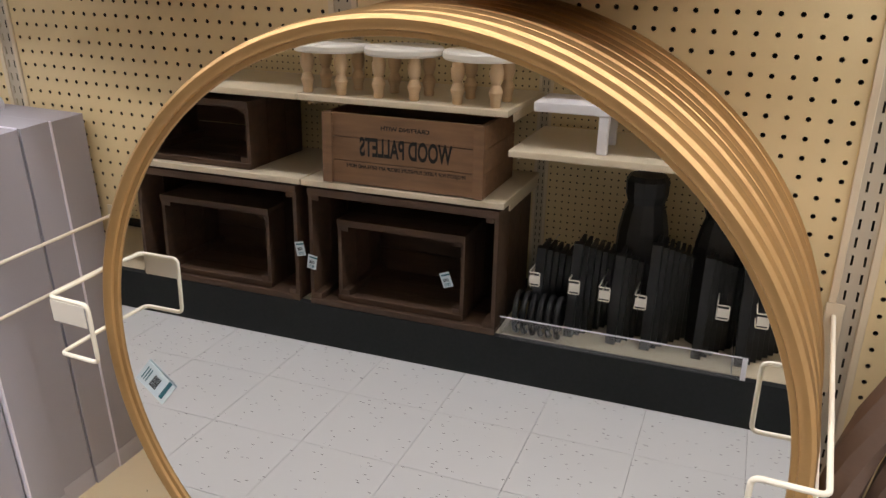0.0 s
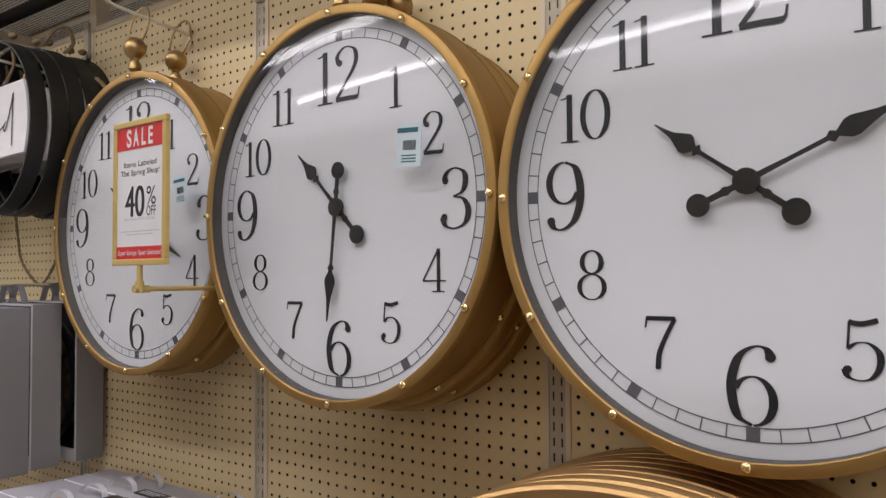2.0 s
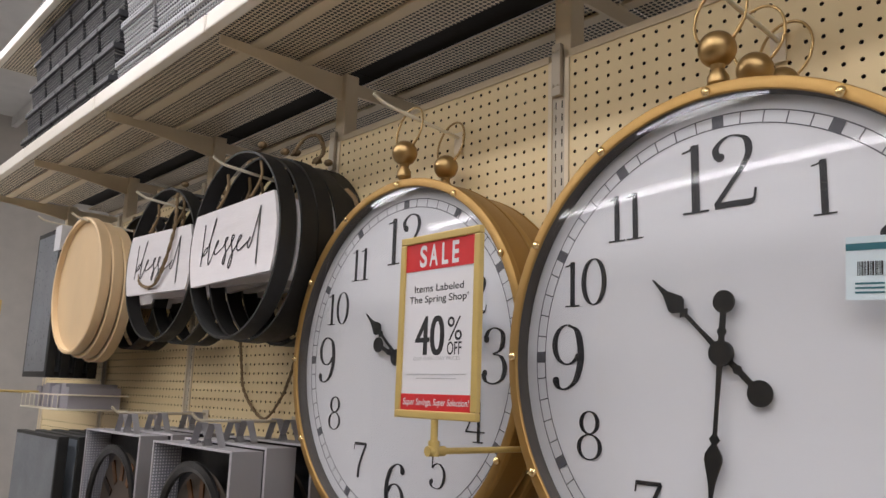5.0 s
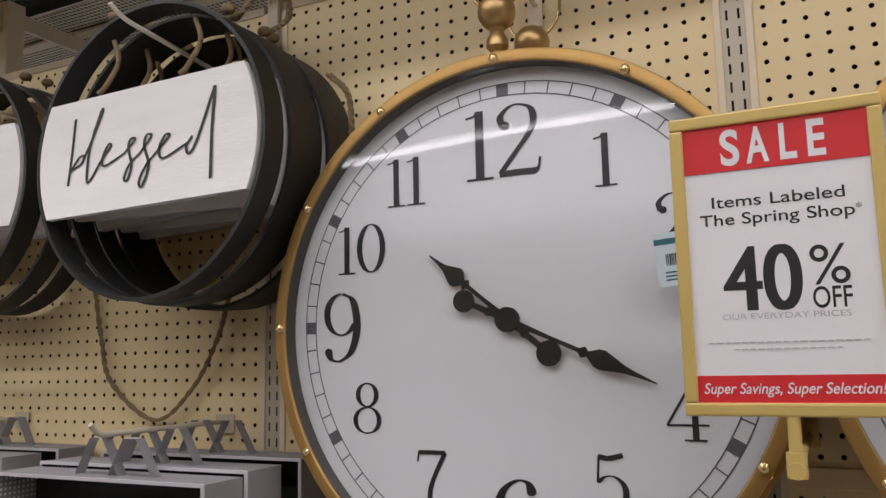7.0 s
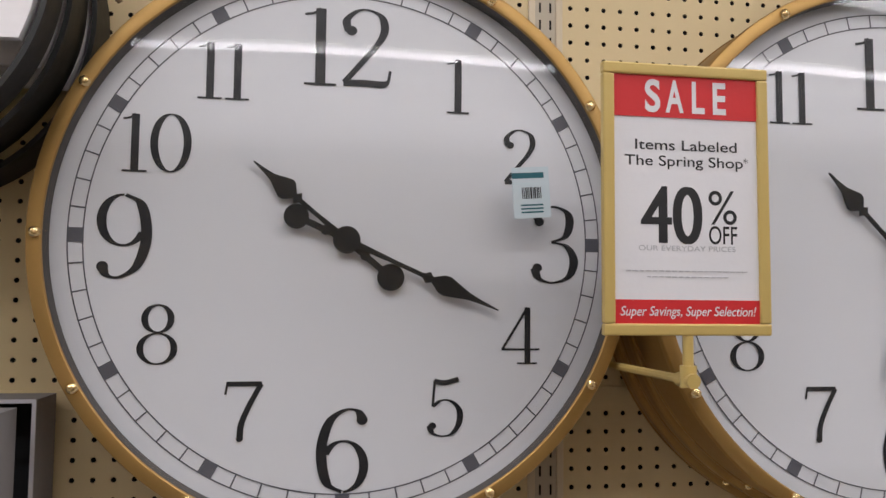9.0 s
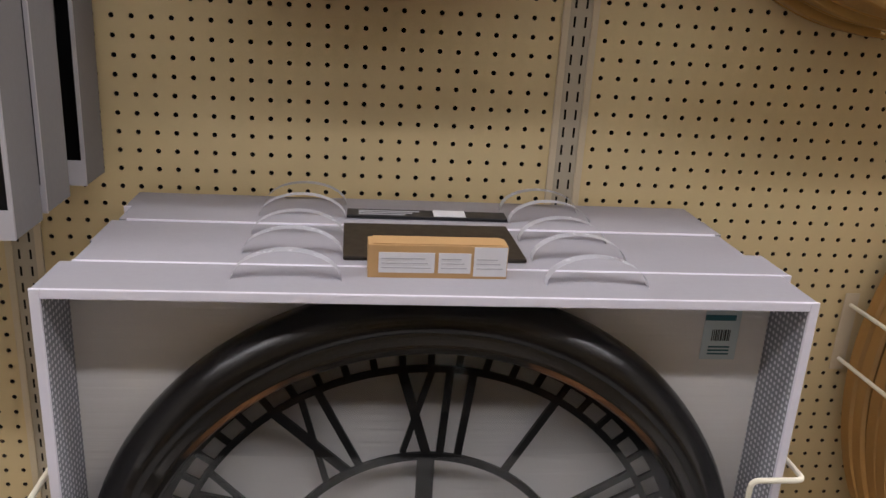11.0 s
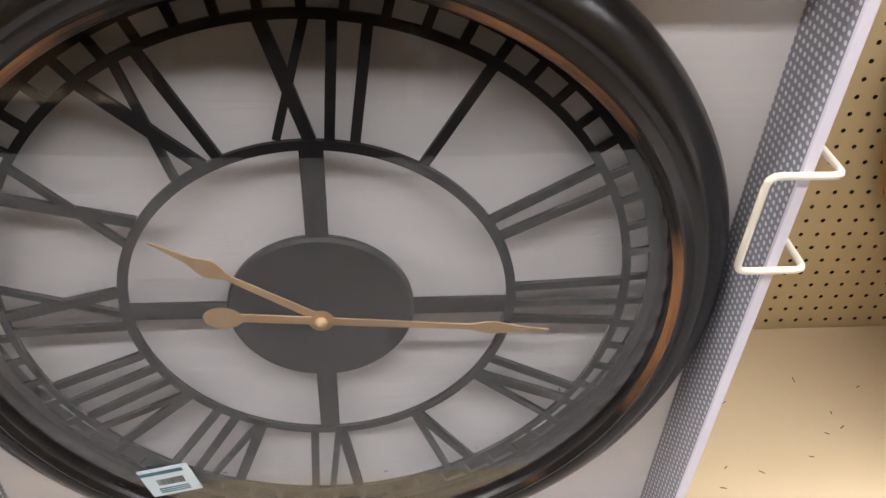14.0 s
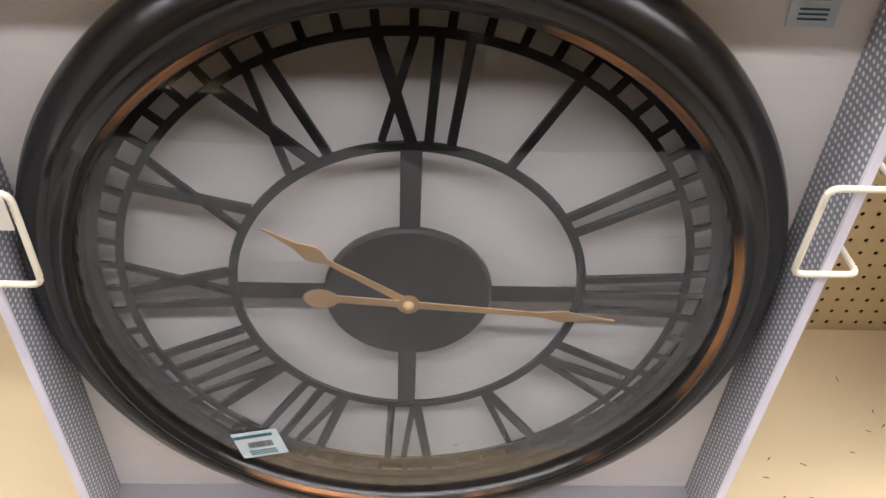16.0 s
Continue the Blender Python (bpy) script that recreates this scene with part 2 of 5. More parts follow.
def domed_pane(name, r, y, sag, material, parent, label=""):
    """A thin pane bulging towards -y by sag in the middle."""
    bm = bmesh.new()
    n, rings = 128, 14
    tip = bm.verts.new((0, y - sag, 0))
    rows = []
    for k in range(1, rings + 1):
        q = r * k / rings
        rows.append([bm.verts.new((q * math.sin(2 * math.pi * a / n), y - sag * (1 - (q / r) ** 2), q * math.cos(2 * math.pi * a / n))) for a in range(n)])
    for a in range(n):
        bm.faces.new((tip, rows[0][a], rows[0][(a + 1) % n]))
        for r0, r1 in zip(rows, rows[1:]):
            bm.faces.new((r0[a], r1[a], r1[(a + 1) % n], r0[(a + 1) % n]))
    ob = part(name, bm, material, parent, label, True)
    if ob.data.polygons[0].normal.y > 0:
        ob.data.flip_normals()
    ob.visible_shadow = False
    return ob


def add_disc(bm, r, y, n=96, cx=0.0, cz=0.0):
    bm.faces.new([bm.verts.new((cx + r * math.sin(2 * math.pi * k / n), y, cz + r * math.cos(2 * math.pi * k / n))) for k in range(n)])
    return bm


def add_tube(bm, points, r, n=8, closed=False):
    pts = [Vector(p) for p in points]
    rows, up = [], Vector((0.13, 0.31, 0.94))
    count = len(pts)
    for i, p in enumerate(pts):
        a = pts[(i - 1) % count] if (closed or i) else p
        b = pts[(i + 1) % count] if (closed or i < count - 1) else p
        d = (b - a).normalized()
        side = d.cross(up)
        if side.length < 0.05:
            side = d.cross(Vector((1, 0, 0)))
        side.normalize()
        over = side.cross(d)
        rows.append([bm.verts.new(p + r * (math.cos(2 * math.pi * k / n) * side + math.sin(2 * math.pi * k / n) * over)) for k in range(n)])
    for i in range(count if closed else count - 1):
        a, b = rows[i], rows[(i + 1) % count]
        for k in range(n):
            bm.faces.new((a[k], a[(k + 1) % n], b[(k + 1) % n], b[k]))
    if not closed:
        bm.faces.new(rows[0][::-1])
        bm.faces.new(rows[-1])
    return bm


def tube(points, r, n=8, closed=False):
    return add_tube(bmesh.new(), points, r, n, closed)


def bent(points, radius=0.008, steps=4):
    """A polyline with rounded corners."""
    pts = [Vector(p) for p in points]
    out = [pts[0]]
    for a, b, c in zip(pts, pts[1:], pts[2:]):
        p, q = b + (a - b).normalized() * radius, b + (c - b).normalized() * radius
        for k in range(steps + 1):
            s = k / steps
            out.append((1 - s) ** 2 * p + 2 * s * (1 - s) * b + s * s * q)
    return out + [pts[-1]]


def spline(points, steps=8):
    """A smooth curve through the points."""
    pts = [Vector(p) for p in points]
    full = [2 * pts[0] - pts[1], *pts, 2 * pts[-1] - pts[-2]]
    out = []
    for a, b, c, d in zip(full, full[1:], full[2:], full[3:]):
        for k in range(steps):
            s = k / steps
            out.append(0.5 * (2 * b + (c - a) * s + (2 * a - 5 * b + 4 * c - d) * s * s + (3 * b - a - 3 * c + d) * s ** 3))
    return out + [pts[-1]]


def add_ball(bm, centre, r, u=14, v=10, squash=(1, 1, 1)):
    made = bmesh.ops.create_uvsphere(bm, u_segments=u, v_segments=v, radius=r)["verts"]
    for w in made:
        w.co = Vector((w.co.x * squash[0], w.co.y * squash[1], w.co.z * squash[2])) + Vector(centre)
    return bm


def letters(text, size, x, y, z, align="CENTER", width=None, slant=0.0, bold=0.0):
    """Flat lettering that faces -y, with its base line at z; width: the line's whole width."""
    cu = bpy.data.curves.new("lettering", "FONT")
    cu.body, cu.size, cu.align_x, cu.extrude, cu.shear, cu.offset = text, size, align, 0.0, slant, bold
    ob = bpy.data.objects.new("lettering", cu)
    scene.collection.objects.link(ob)
    bpy.context.view_layer.update()
    me = bpy.data.meshes.new_from_object(ob.evaluated_get(bpy.context.evaluated_depsgraph_get()))
    bpy.data.objects.remove(ob)
    xs = [v.co.x for v in me.vertices]
    k = width / (max(xs) - min(xs)) if width else 1.0
    bm = bmesh.new()
    bm.from_mesh(me)
    bpy.data.meshes.remove(me)
    for v in bm.verts:
        v.co = Vector((x + v.co.x * k, y, z + v.co.y))
    return bm


def add_stroke(bm, pts, y, thin, thick, flat=False):
    """A pen stroke in the xz plane: broad where it runs upright, thin where it runs level."""
    pts = [Vector((p[0], p[1])) for p in pts]
    rows = []
    for i, p in enumerate(pts):
        d = (pts[min(i + 1, len(pts) - 1)] - pts[max(i - 1, 0)]).normalized()
        w = thick if flat else thin + (thick - thin) * abs(d.y) ** 2.2
        nrm = Vector((-d.y, d.x)) * w / 2
        rows.append((bm.verts.new((p.x + nrm.x, y, p.y + nrm.y)), bm.verts.new((p.x - nrm.x, y, p.y - nrm.y))))
    for a, b in zip(rows, rows[1:]):
        bm.faces.new((a[0], b[0], b[1], a[1]))
    return bm


def arc(cx, cz, rx, rz, a0, a1, n=22):
    """Points of an ellipse, angles in degrees from +x, turning to +z."""
    return [(cx + rx * math.cos(radians(a0 + (a1 - a0) * k / n)), cz + rz * math.sin(radians(a0 + (a1 - a0) * k / n))) for k in range(n + 1)]


def curve2(points, steps=8):
    return [(p.x, p.y) for p in spline([(a, b, 0) for a, b in points], steps)]


# ---- the numerals of the dials: high-contrast figures, one unit tall ----


def add_digit(bm, ch, x, z, h, y):
    """One figure, h tall, with its lower left corner at x, z. Returns its width."""
    tmp = []
    thin, thick = 0.024, 0.115

    def s(pts, a=thin, b=thick, flat=False):
        tmp.append((pts, a, b, flat))

    dots = []
    wide = 0.62
    if ch == "0":
        s(arc(0.31, 0.5, 0.245, 0.485, 90, 450, 44))
    elif ch == "1":
        wide = 0.36
        s([(0.20, 0.01), (0.20, 0.97)])
        s([(0.02, 0.012), (0.38, 0.012)], 0.03, 0.03, True)
        s(curve2([(0.20, 0.97), (0.13, 0.91), (0.02, 0.885)]), 0.03, 0.05)
    elif ch == "2":
        s(curve2([(0.10, 0.70), (0.08, 0.84), (0.19, 0.96), (0.32, 0.985), (0.47, 0.91), (0.51, 0.74), (0.44, 0.56), (0.27, 0.33), (0.06, 0.05)]), 0.026, 0.095)
        s(curve2([(0.05, 0.045), (0.30, 0.05), (0.53, 0.055), (0.58, 0.22)]), 0.085, 0.03)
        dots.append((0.135, 0.71, 0.062))
    elif ch == "3":
        s(curve2([(0.09, 0.80), (0.17, 0.94), (0.31, 0.985), (0.46, 0.91), (0.49, 0.76), (0.43, 0.60), (0.27, 0.53)]), 0.026, 0.10)
        s(curve2([(0.27, 0.53), (0.45, 0.48), (0.54, 0.30), (0.48, 0.10), (0.30, 0.015), (0.13, 0.06), (0.06, 0.20)]), 0.026, 0.105)
        dots += [(0.125, 0.79, 0.058), (0.10, 0.20, 0.058)]
    elif ch == "4":
        s([(0.44, 0.01), (0.44, 0.99)], 0.026, 0.095)
        s([(0.44, 0.99), (0.03, 0.26)], 0.03, 0.045)
        s([(0.02, 0.255), (0.64, 0.255)], 0.035, 0.035, True)
        s([(0.27, 0.012), (0.60, 0.012)], 0.03, 0.03, True)
    elif ch == "5":
        s([(0.14, 0.97), (0.11, 0.52)], 0.03, 0.04)
        s(curve2([(0.13, 0.955), (0.30, 0.925), (0.52, 0.985)]), 0.09, 0.05)
        s(curve2([(0.11, 0.52), (0.24, 0.62), (0.40, 0.61), (0.53, 0.46), (0.53, 0.24), (0.42, 0.06), (0.26, 0.015), (0.11, 0.07), (0.06, 0.20)]), 0.026, 0.10)
        dots.append((0.105, 0.19, 0.062))
    elif ch == "6":
        s(curve2([(0.53, 0.86), (0.46, 0.97), (0.33, 0.985), (0.17, 0.86), (0.085, 0.60), (0.085, 0.34), (0.15, 0.11), (0.30, 0.015)]), 0.026, 0.115)
        s(arc(0.315, 0.315, 0.225, 0.30, -90, 150, 26), 0.026, 0.10)
        dots.append((0.515, 0.865, 0.062))
    elif ch == "7":
        s([(0.06, 0.955), (0.58, 0.955)], 0.08, 0.08, True)
        s([(0.075, 0.98), (0.045, 0.78)], 0.03, 0.035)
        s(curve2([(0.57, 0.955), (0.40, 0.60), (0.29, 0.30), (0.27, 0.03)]), 0.026, 0.095)
        dots.append((0.265, 0.055, 0.05))
    elif ch == "8":
        s(arc(0.31, 0.755, 0.19, 0.225, 0, 360, 32), 0.03, 0.10)
        s(arc(0.31, 0.265, 0.245, 0.25, 0, 360, 36), 0.026, 0.10)
    elif ch == "9":
        s(curve2([(0.09, 0.14), (0.16, 0.03), (0.29, 0.015), (0.45, 0.14), (0.535, 0.40), (0.535, 0.66), (0.47, 0.89), (0.32, 0.985)]), 0.026, 0.115)
        s(arc(0.305, 0.685, 0.225, 0.30, 90, 330, 26), 0.026, 0.10)
        dots.append((0.105, 0.135, 0.062))
    for n, (pts, a, b, flat) in enumerate(tmp):
        add_stroke(bm, [(x + px * h, z + pz * h) for px, pz in pts], y - 0.00003 * n, a * h, b * h, flat)
    for n, (dx, dz, r) in enumerate(dots):
        add_disc(bm, r * h, y - 0.0002 - 0.00003 * n, 14, x + dx * h, z + dz * h)
    return wide * h


def add_numeral(bm, text, cx, cz, h, y, gap=0.05):
    widths = {"1": 0.38}
    total = sum(widths.get(c, 0.62) for c in text) * h + gap * h * (len(text) - 1)
    x = cx - total / 2
    for c in text:
        x += add_digit(bm, c, x, cz - h / 2, h, y) + gap * h
    return bm


# ---- the large structure: floor, hall, shelving walls ----
P = 0.0254
BAY = 30 * P
HOLE_Z = 1.125 - 40 * P

bm = bmesh.new()
add_box(bm, -9, 9, -16, 8, -0.06, -0.004)
floor = tagged(part("floor", bm, mat("tile_joint", (0.33, 0.31, 0.30), 0.6)), "pale speckled vinyl tile floor of the shop", "floor", kind="structure")

bm = bmesh.new()
add_box(bm, -9, 9, -16, 8, CEILING, CEILING + 0.1)
for k in range(-16, 9):
    add_box(bm, -9, 9, k - 0.03, k + 0.03, CEILING - 0.12, CEILING)
tagged(part("ceiling", bm, CEIL), "grey painted open hall ceiling with joists", "ceiling", kind="structure")
for name, args in (("wall_west", (-9.1, -9, -16, 8, 0, CEILING)), ("wall_east", (9, 9.1, -16, 8, 0, CEILING)), ("wall_north", (-9, 9, 8, 8.1, 0, CEILING)), ("wall_south", (-9, 9, -16.1, -16, 0, CEILING))):
    tagged(part(name, box(*args), HALL), "plain grey hall wall", "wall", kind="structure")


def lined_mesh(name, verts, faces, material):
    me = bpy.data.meshes.new(name)
    me.from_pydata(verts, [], faces)
    me.materials.append(material)
    bm = bmesh.new()
    bm.from_mesh(me)
    bmesh.ops.remove_doubles(bm, verts=bm.verts, dist=0.00005)
    bm.to_mesh(me)
    bm.free()
    return me


def pegboard_mesh(cols, rows, depth=0.0045, r=0.0035):
    """A board with real holes, its lower left hole cell at the origin, facing -y."""
    verts, faces = [], []
    for i in range(cols):
        for j in range(rows):
            cx, cz, n = (i + 0.5) * P, (j + 0.5) * P, len(verts)
            for k in range(8):
                a = radians(22.5 + 45 * k)
                verts.append((cx + r * math.cos(a), 0.0, cz + r * math.sin(a)))
            for k in range(8):
                a = radians(22.5 + 45 * k)
                verts.append((cx + r * math.cos(a), depth, cz + r * math.sin(a)))
            h = P / 2
            verts += [(cx + h, 0, cz + h), (cx - h, 0, cz + h), (cx - h, 0, cz - h), (cx + h, 0, cz - h)]
            c = n + 16
            for q in range(4):
                a0, a1, a2 = n + (2 * q) % 8, n + (2 * q + 1) % 8, n + (2 * q + 2) % 8
                faces.append((c + q, a1, a0))
                faces.append((c + q, c + (q + 1) % 4, a2, a1))
            for k in range(8):
                faces.append((n + k, n + (k + 1) % 8, n + 8 + (k + 1) % 8, n + 8 + k))
    me = lined_mesh("pegboard", verts, faces, PEG)
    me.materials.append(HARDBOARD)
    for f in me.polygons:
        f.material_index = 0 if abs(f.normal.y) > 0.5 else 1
    return me


def slotted_mesh(rows):
    """A steel strip with two rows of upright slots and a round hole every sixth pitch."""
    verts, faces = [], []
    xs = [-0.0155, -0.0092, -0.0062, 0.0062, 0.0092, 0.0155]
    for j in range(rows):
        zs = [j * P, j * P + 0.0055, j * P + 0.0199, (j + 1) * P]
        n = len(verts)
        verts += [(x, 0.0, z) for z in zs for x in xs]
        for b in range(3):
            for a in range(5):
                if b == 1 and a in (1, 3):
                    continue
                faces.append((n + b * 6 + a, n + b * 6 + a + 1, n + (b + 1) * 6 + a + 1, n + (b + 1) * 6 + a))
    return lined_mesh("slotted_strip", verts, faces, STEEL)


BOARD_LOW = HOLE_Z + 6 * P - P / 2
low_rows, high_rows = 47, 30
PEG_LOW = pegboard_mesh(28, low_rows)
PEG_HIGH = pegboard_mesh(28, high_rows)
STRIP = slotted_mesh(80)
SEAM = BOARD_LOW + low_rows * P
HIGH0 = SEAM + P
TOP = HIGH0 + high_rows * P


def shelving_wall(origin, bays, name, top_shelf):
    """Pegboard bays between slotted uprights, on one plane that faces -y of origin."""
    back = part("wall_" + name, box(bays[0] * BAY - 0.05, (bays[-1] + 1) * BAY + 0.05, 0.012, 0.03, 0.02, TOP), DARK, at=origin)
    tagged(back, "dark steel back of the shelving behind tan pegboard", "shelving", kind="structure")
    for b in bays:
        for me, z in ((PEG_LOW, BOARD_LOW), (PEG_HIGH, HIGH0)):
            ob = new("panel", me)
            ob.parent = back
            ob.matrix_basis = pose(b * BAY + P, 0, z)
        edge = bmesh.new()
        add_box(edge, b * BAY + P, (b + 1) * BAY - P, -0.003, 0.006, TOP, TOP + 0.015, 0.001)
        part("top_rail", edge, TRIM, back)
        part("seam_rail", box(b * BAY + P, (b + 1) * BAY - P, -0.0025, 0.006, SEAM, SEAM + P, 0.001), PEG, back)
        part("bottom_rail", box(b * BAY + P, (b + 1) * BAY - P, 0.0, 0.006, 0.21, BOARD_LOW), PEG, back)
    for b in (*bays, bays[-1] + 1):
        ob = new("slotted_strip", STRIP)
        ob.parent = back
        ob.matrix_basis = pose(b * BAY, -0.001, 0.1957)
        for s in (-1, 1):
            x0, x1 = sorted((b * BAY + s * 0.0155, b * BAY + s * P))
            part("upright_edge", box(x0, x1, -0.004, 0.008, 0.02, TOP, 0.0012), TRIM, back)
    return back


shelving_wall(Matrix(), range(-4, 3), "pegboard", True)

# ---- base deck, kick plate and the high shelf of the near shelving ----
DECK_Z = 0.2485
bm = bmesh.new()
add_box(bm, -4 * BAY, 3 * BAY, -0.47, -0.005, DECK_Z - 0.03, DECK_Z, 0.003)
tagged(part("base_deck", bm, DECK), "tan steel base deck of the shelving, scuffed", "shelf", kind="structure")
tagged(part("kick_plate", box(-4 * BAY, 3 * BAY, -0.45, -0.43, 0.0, DECK_Z - 0.03), KICK), "black kick plate under the base deck", "kick plate", kind="structure")

SHELF_Z = 2.425
high = thing("high_shelf", pose(0, 0, SHELF_Z), "ivory punched steel shelf high above the pegboard", "shelf")
for b in range(-4, 3):
    bm = bmesh.new()
    add_box(bm, b * BAY + 0.002, (b + 1) * BAY - 0.002, -0.36, 0.02, 0.0, 0.004)
    add_box(bm, b * BAY + 0.002, (b + 1) * BAY - 0.002, 0.10, 0.62, 0.0, 0.004)
    part("shelf_plate", bm, SHELF_PUNCHED, high)
    # added near-black sheet: gives the open gap between the plates its shade
    part("gap_shade", box(b * BAY + 0.002, (b + 1) * BAY - 0.002, 0.01, 0.12, 0.02, 0.024), DARK, high, "added dark sheet standing in for the shade in the gap")
    for y in (-0.25, -0.11, 0.21, 0.36):
        part("stiffener", box(b * BAY + 0.002, (b + 1) * BAY - 0.002, y - 0.016, y + 0.016, -0.010, -0.001, 0.003), TRIM, high)
    part("front_lip", box(b * BAY + 0.002, (b + 1) * BAY - 0.002, -0.385, -0.358, -0.012, 0.034, 0.005), LIP, high, "pale rounded front lip")
for b in range(-4, 4):
    bm = bmesh.new()
    rows = []
    for y, lo in ((0.02, -0.075), (-0.1, -0.055), (-0.24, -0.035), (-0.345, -0.03)):
        rows.append([bm.verts.new((b * BAY + dx, y, z)) for dx, z in ((-0.004, lo), (0.004, lo), (0.004, -0.006), (-0.004, -0.006))])
    for r0, r1 in zip(rows, rows[1:]):
        for k in range(4):
            bm.faces.new((r0[k], r0[(k + 1) % 4], r1[(k + 1) % 4], r1[k]))
    bm.faces.new(rows[0])
    bm.faces.new(rows[-1])
    part("bracket", bm, TRIM, high)
    part("bracket", box(b * BAY - 0.004, b * BAY + 0.004, 0.05, 0.6, -0.05, -0.015), TRIM, high)
    part("post", box(b * BAY - 0.02, b * BAY + 0.02, 0.008, 0.05, TOP - SHELF_Z - 0.02, -0.002, 0.003), TRIM, high)
    bm = bmesh.new()
    add_box(bm, b * BAY - 0.011, b * BAY + 0.011, -0.012, -0.002, TOP - SHELF_Z - 0.075, TOP - SHELF_Z + 0.03, 0.002)
    for z in (0.015, -0.055):
        for dx in (-0.005, 0.005):
            add_ball(bm, (b * BAY + dx, -0.012, TOP - SHELF_Z + z), 0.003, 8, 6)
    part("clip", bm, STEEL, high, "small galvanised clip")

# ---- gold pocket-watch wall clocks ----


def hand(length, tail, w, y):
    """A spade hand that points to +z."""
    bm = bmesh.new()
    out = [(0.004, -tail), (0.004, 0.012), (0.0026, length * 0.30), (0.0028, length * 0.50), (0.0075 * w, length * 0.53), (0.0035, length * 0.56), (0.0115 * w, length * 0.62),
           (0.0125 * w, length * 0.66), (0.0085 * w, length * 0.73), (0.0045, length * 0.80), (0.0026, length * 0.88), (0.0008, length)]
    front = [[bm.verts.new((s * x, y, z)) for x, z in out] for s in (-1, 1)]
    back = [[bm.verts.new((s * x, y + 0.002, z)) for x, z in out] for s in (-1, 1)]
    for i in range(len(out) - 1):
        bm.faces.new((front[0][i], front[0][i + 1], front[1][i + 1], front[1][i]))
        bm.faces.new((back[0][i], back[1][i], back[1][i + 1], back[0][i + 1]))
        for f, b2 in zip(front, back):
            bm.faces.new((f[i], b2[i], b2[i + 1], f[i + 1]))
    for r, z in ((0.0165, 0.0), (0.015 * w, -tail), (0.006, -tail * 0.42)):
        add_disc(bm, r, y - 0.0006, 24, 0, z)
        prof = [(r, y - 0.0006), (r, y + 0.002)]
        verts = [[bm.verts.new((rr * math.sin(2 * math.pi * k / 24), yy, z + rr * math.cos(2 * math.pi * k / 24))) for k in range(24)] for rr, yy in prof]
        for k in range(24):
            bm.faces.new((verts[0][k], verts[0][(k + 1) % 24], verts[1][(k + 1) % 24], verts[1][k]))
    return bm


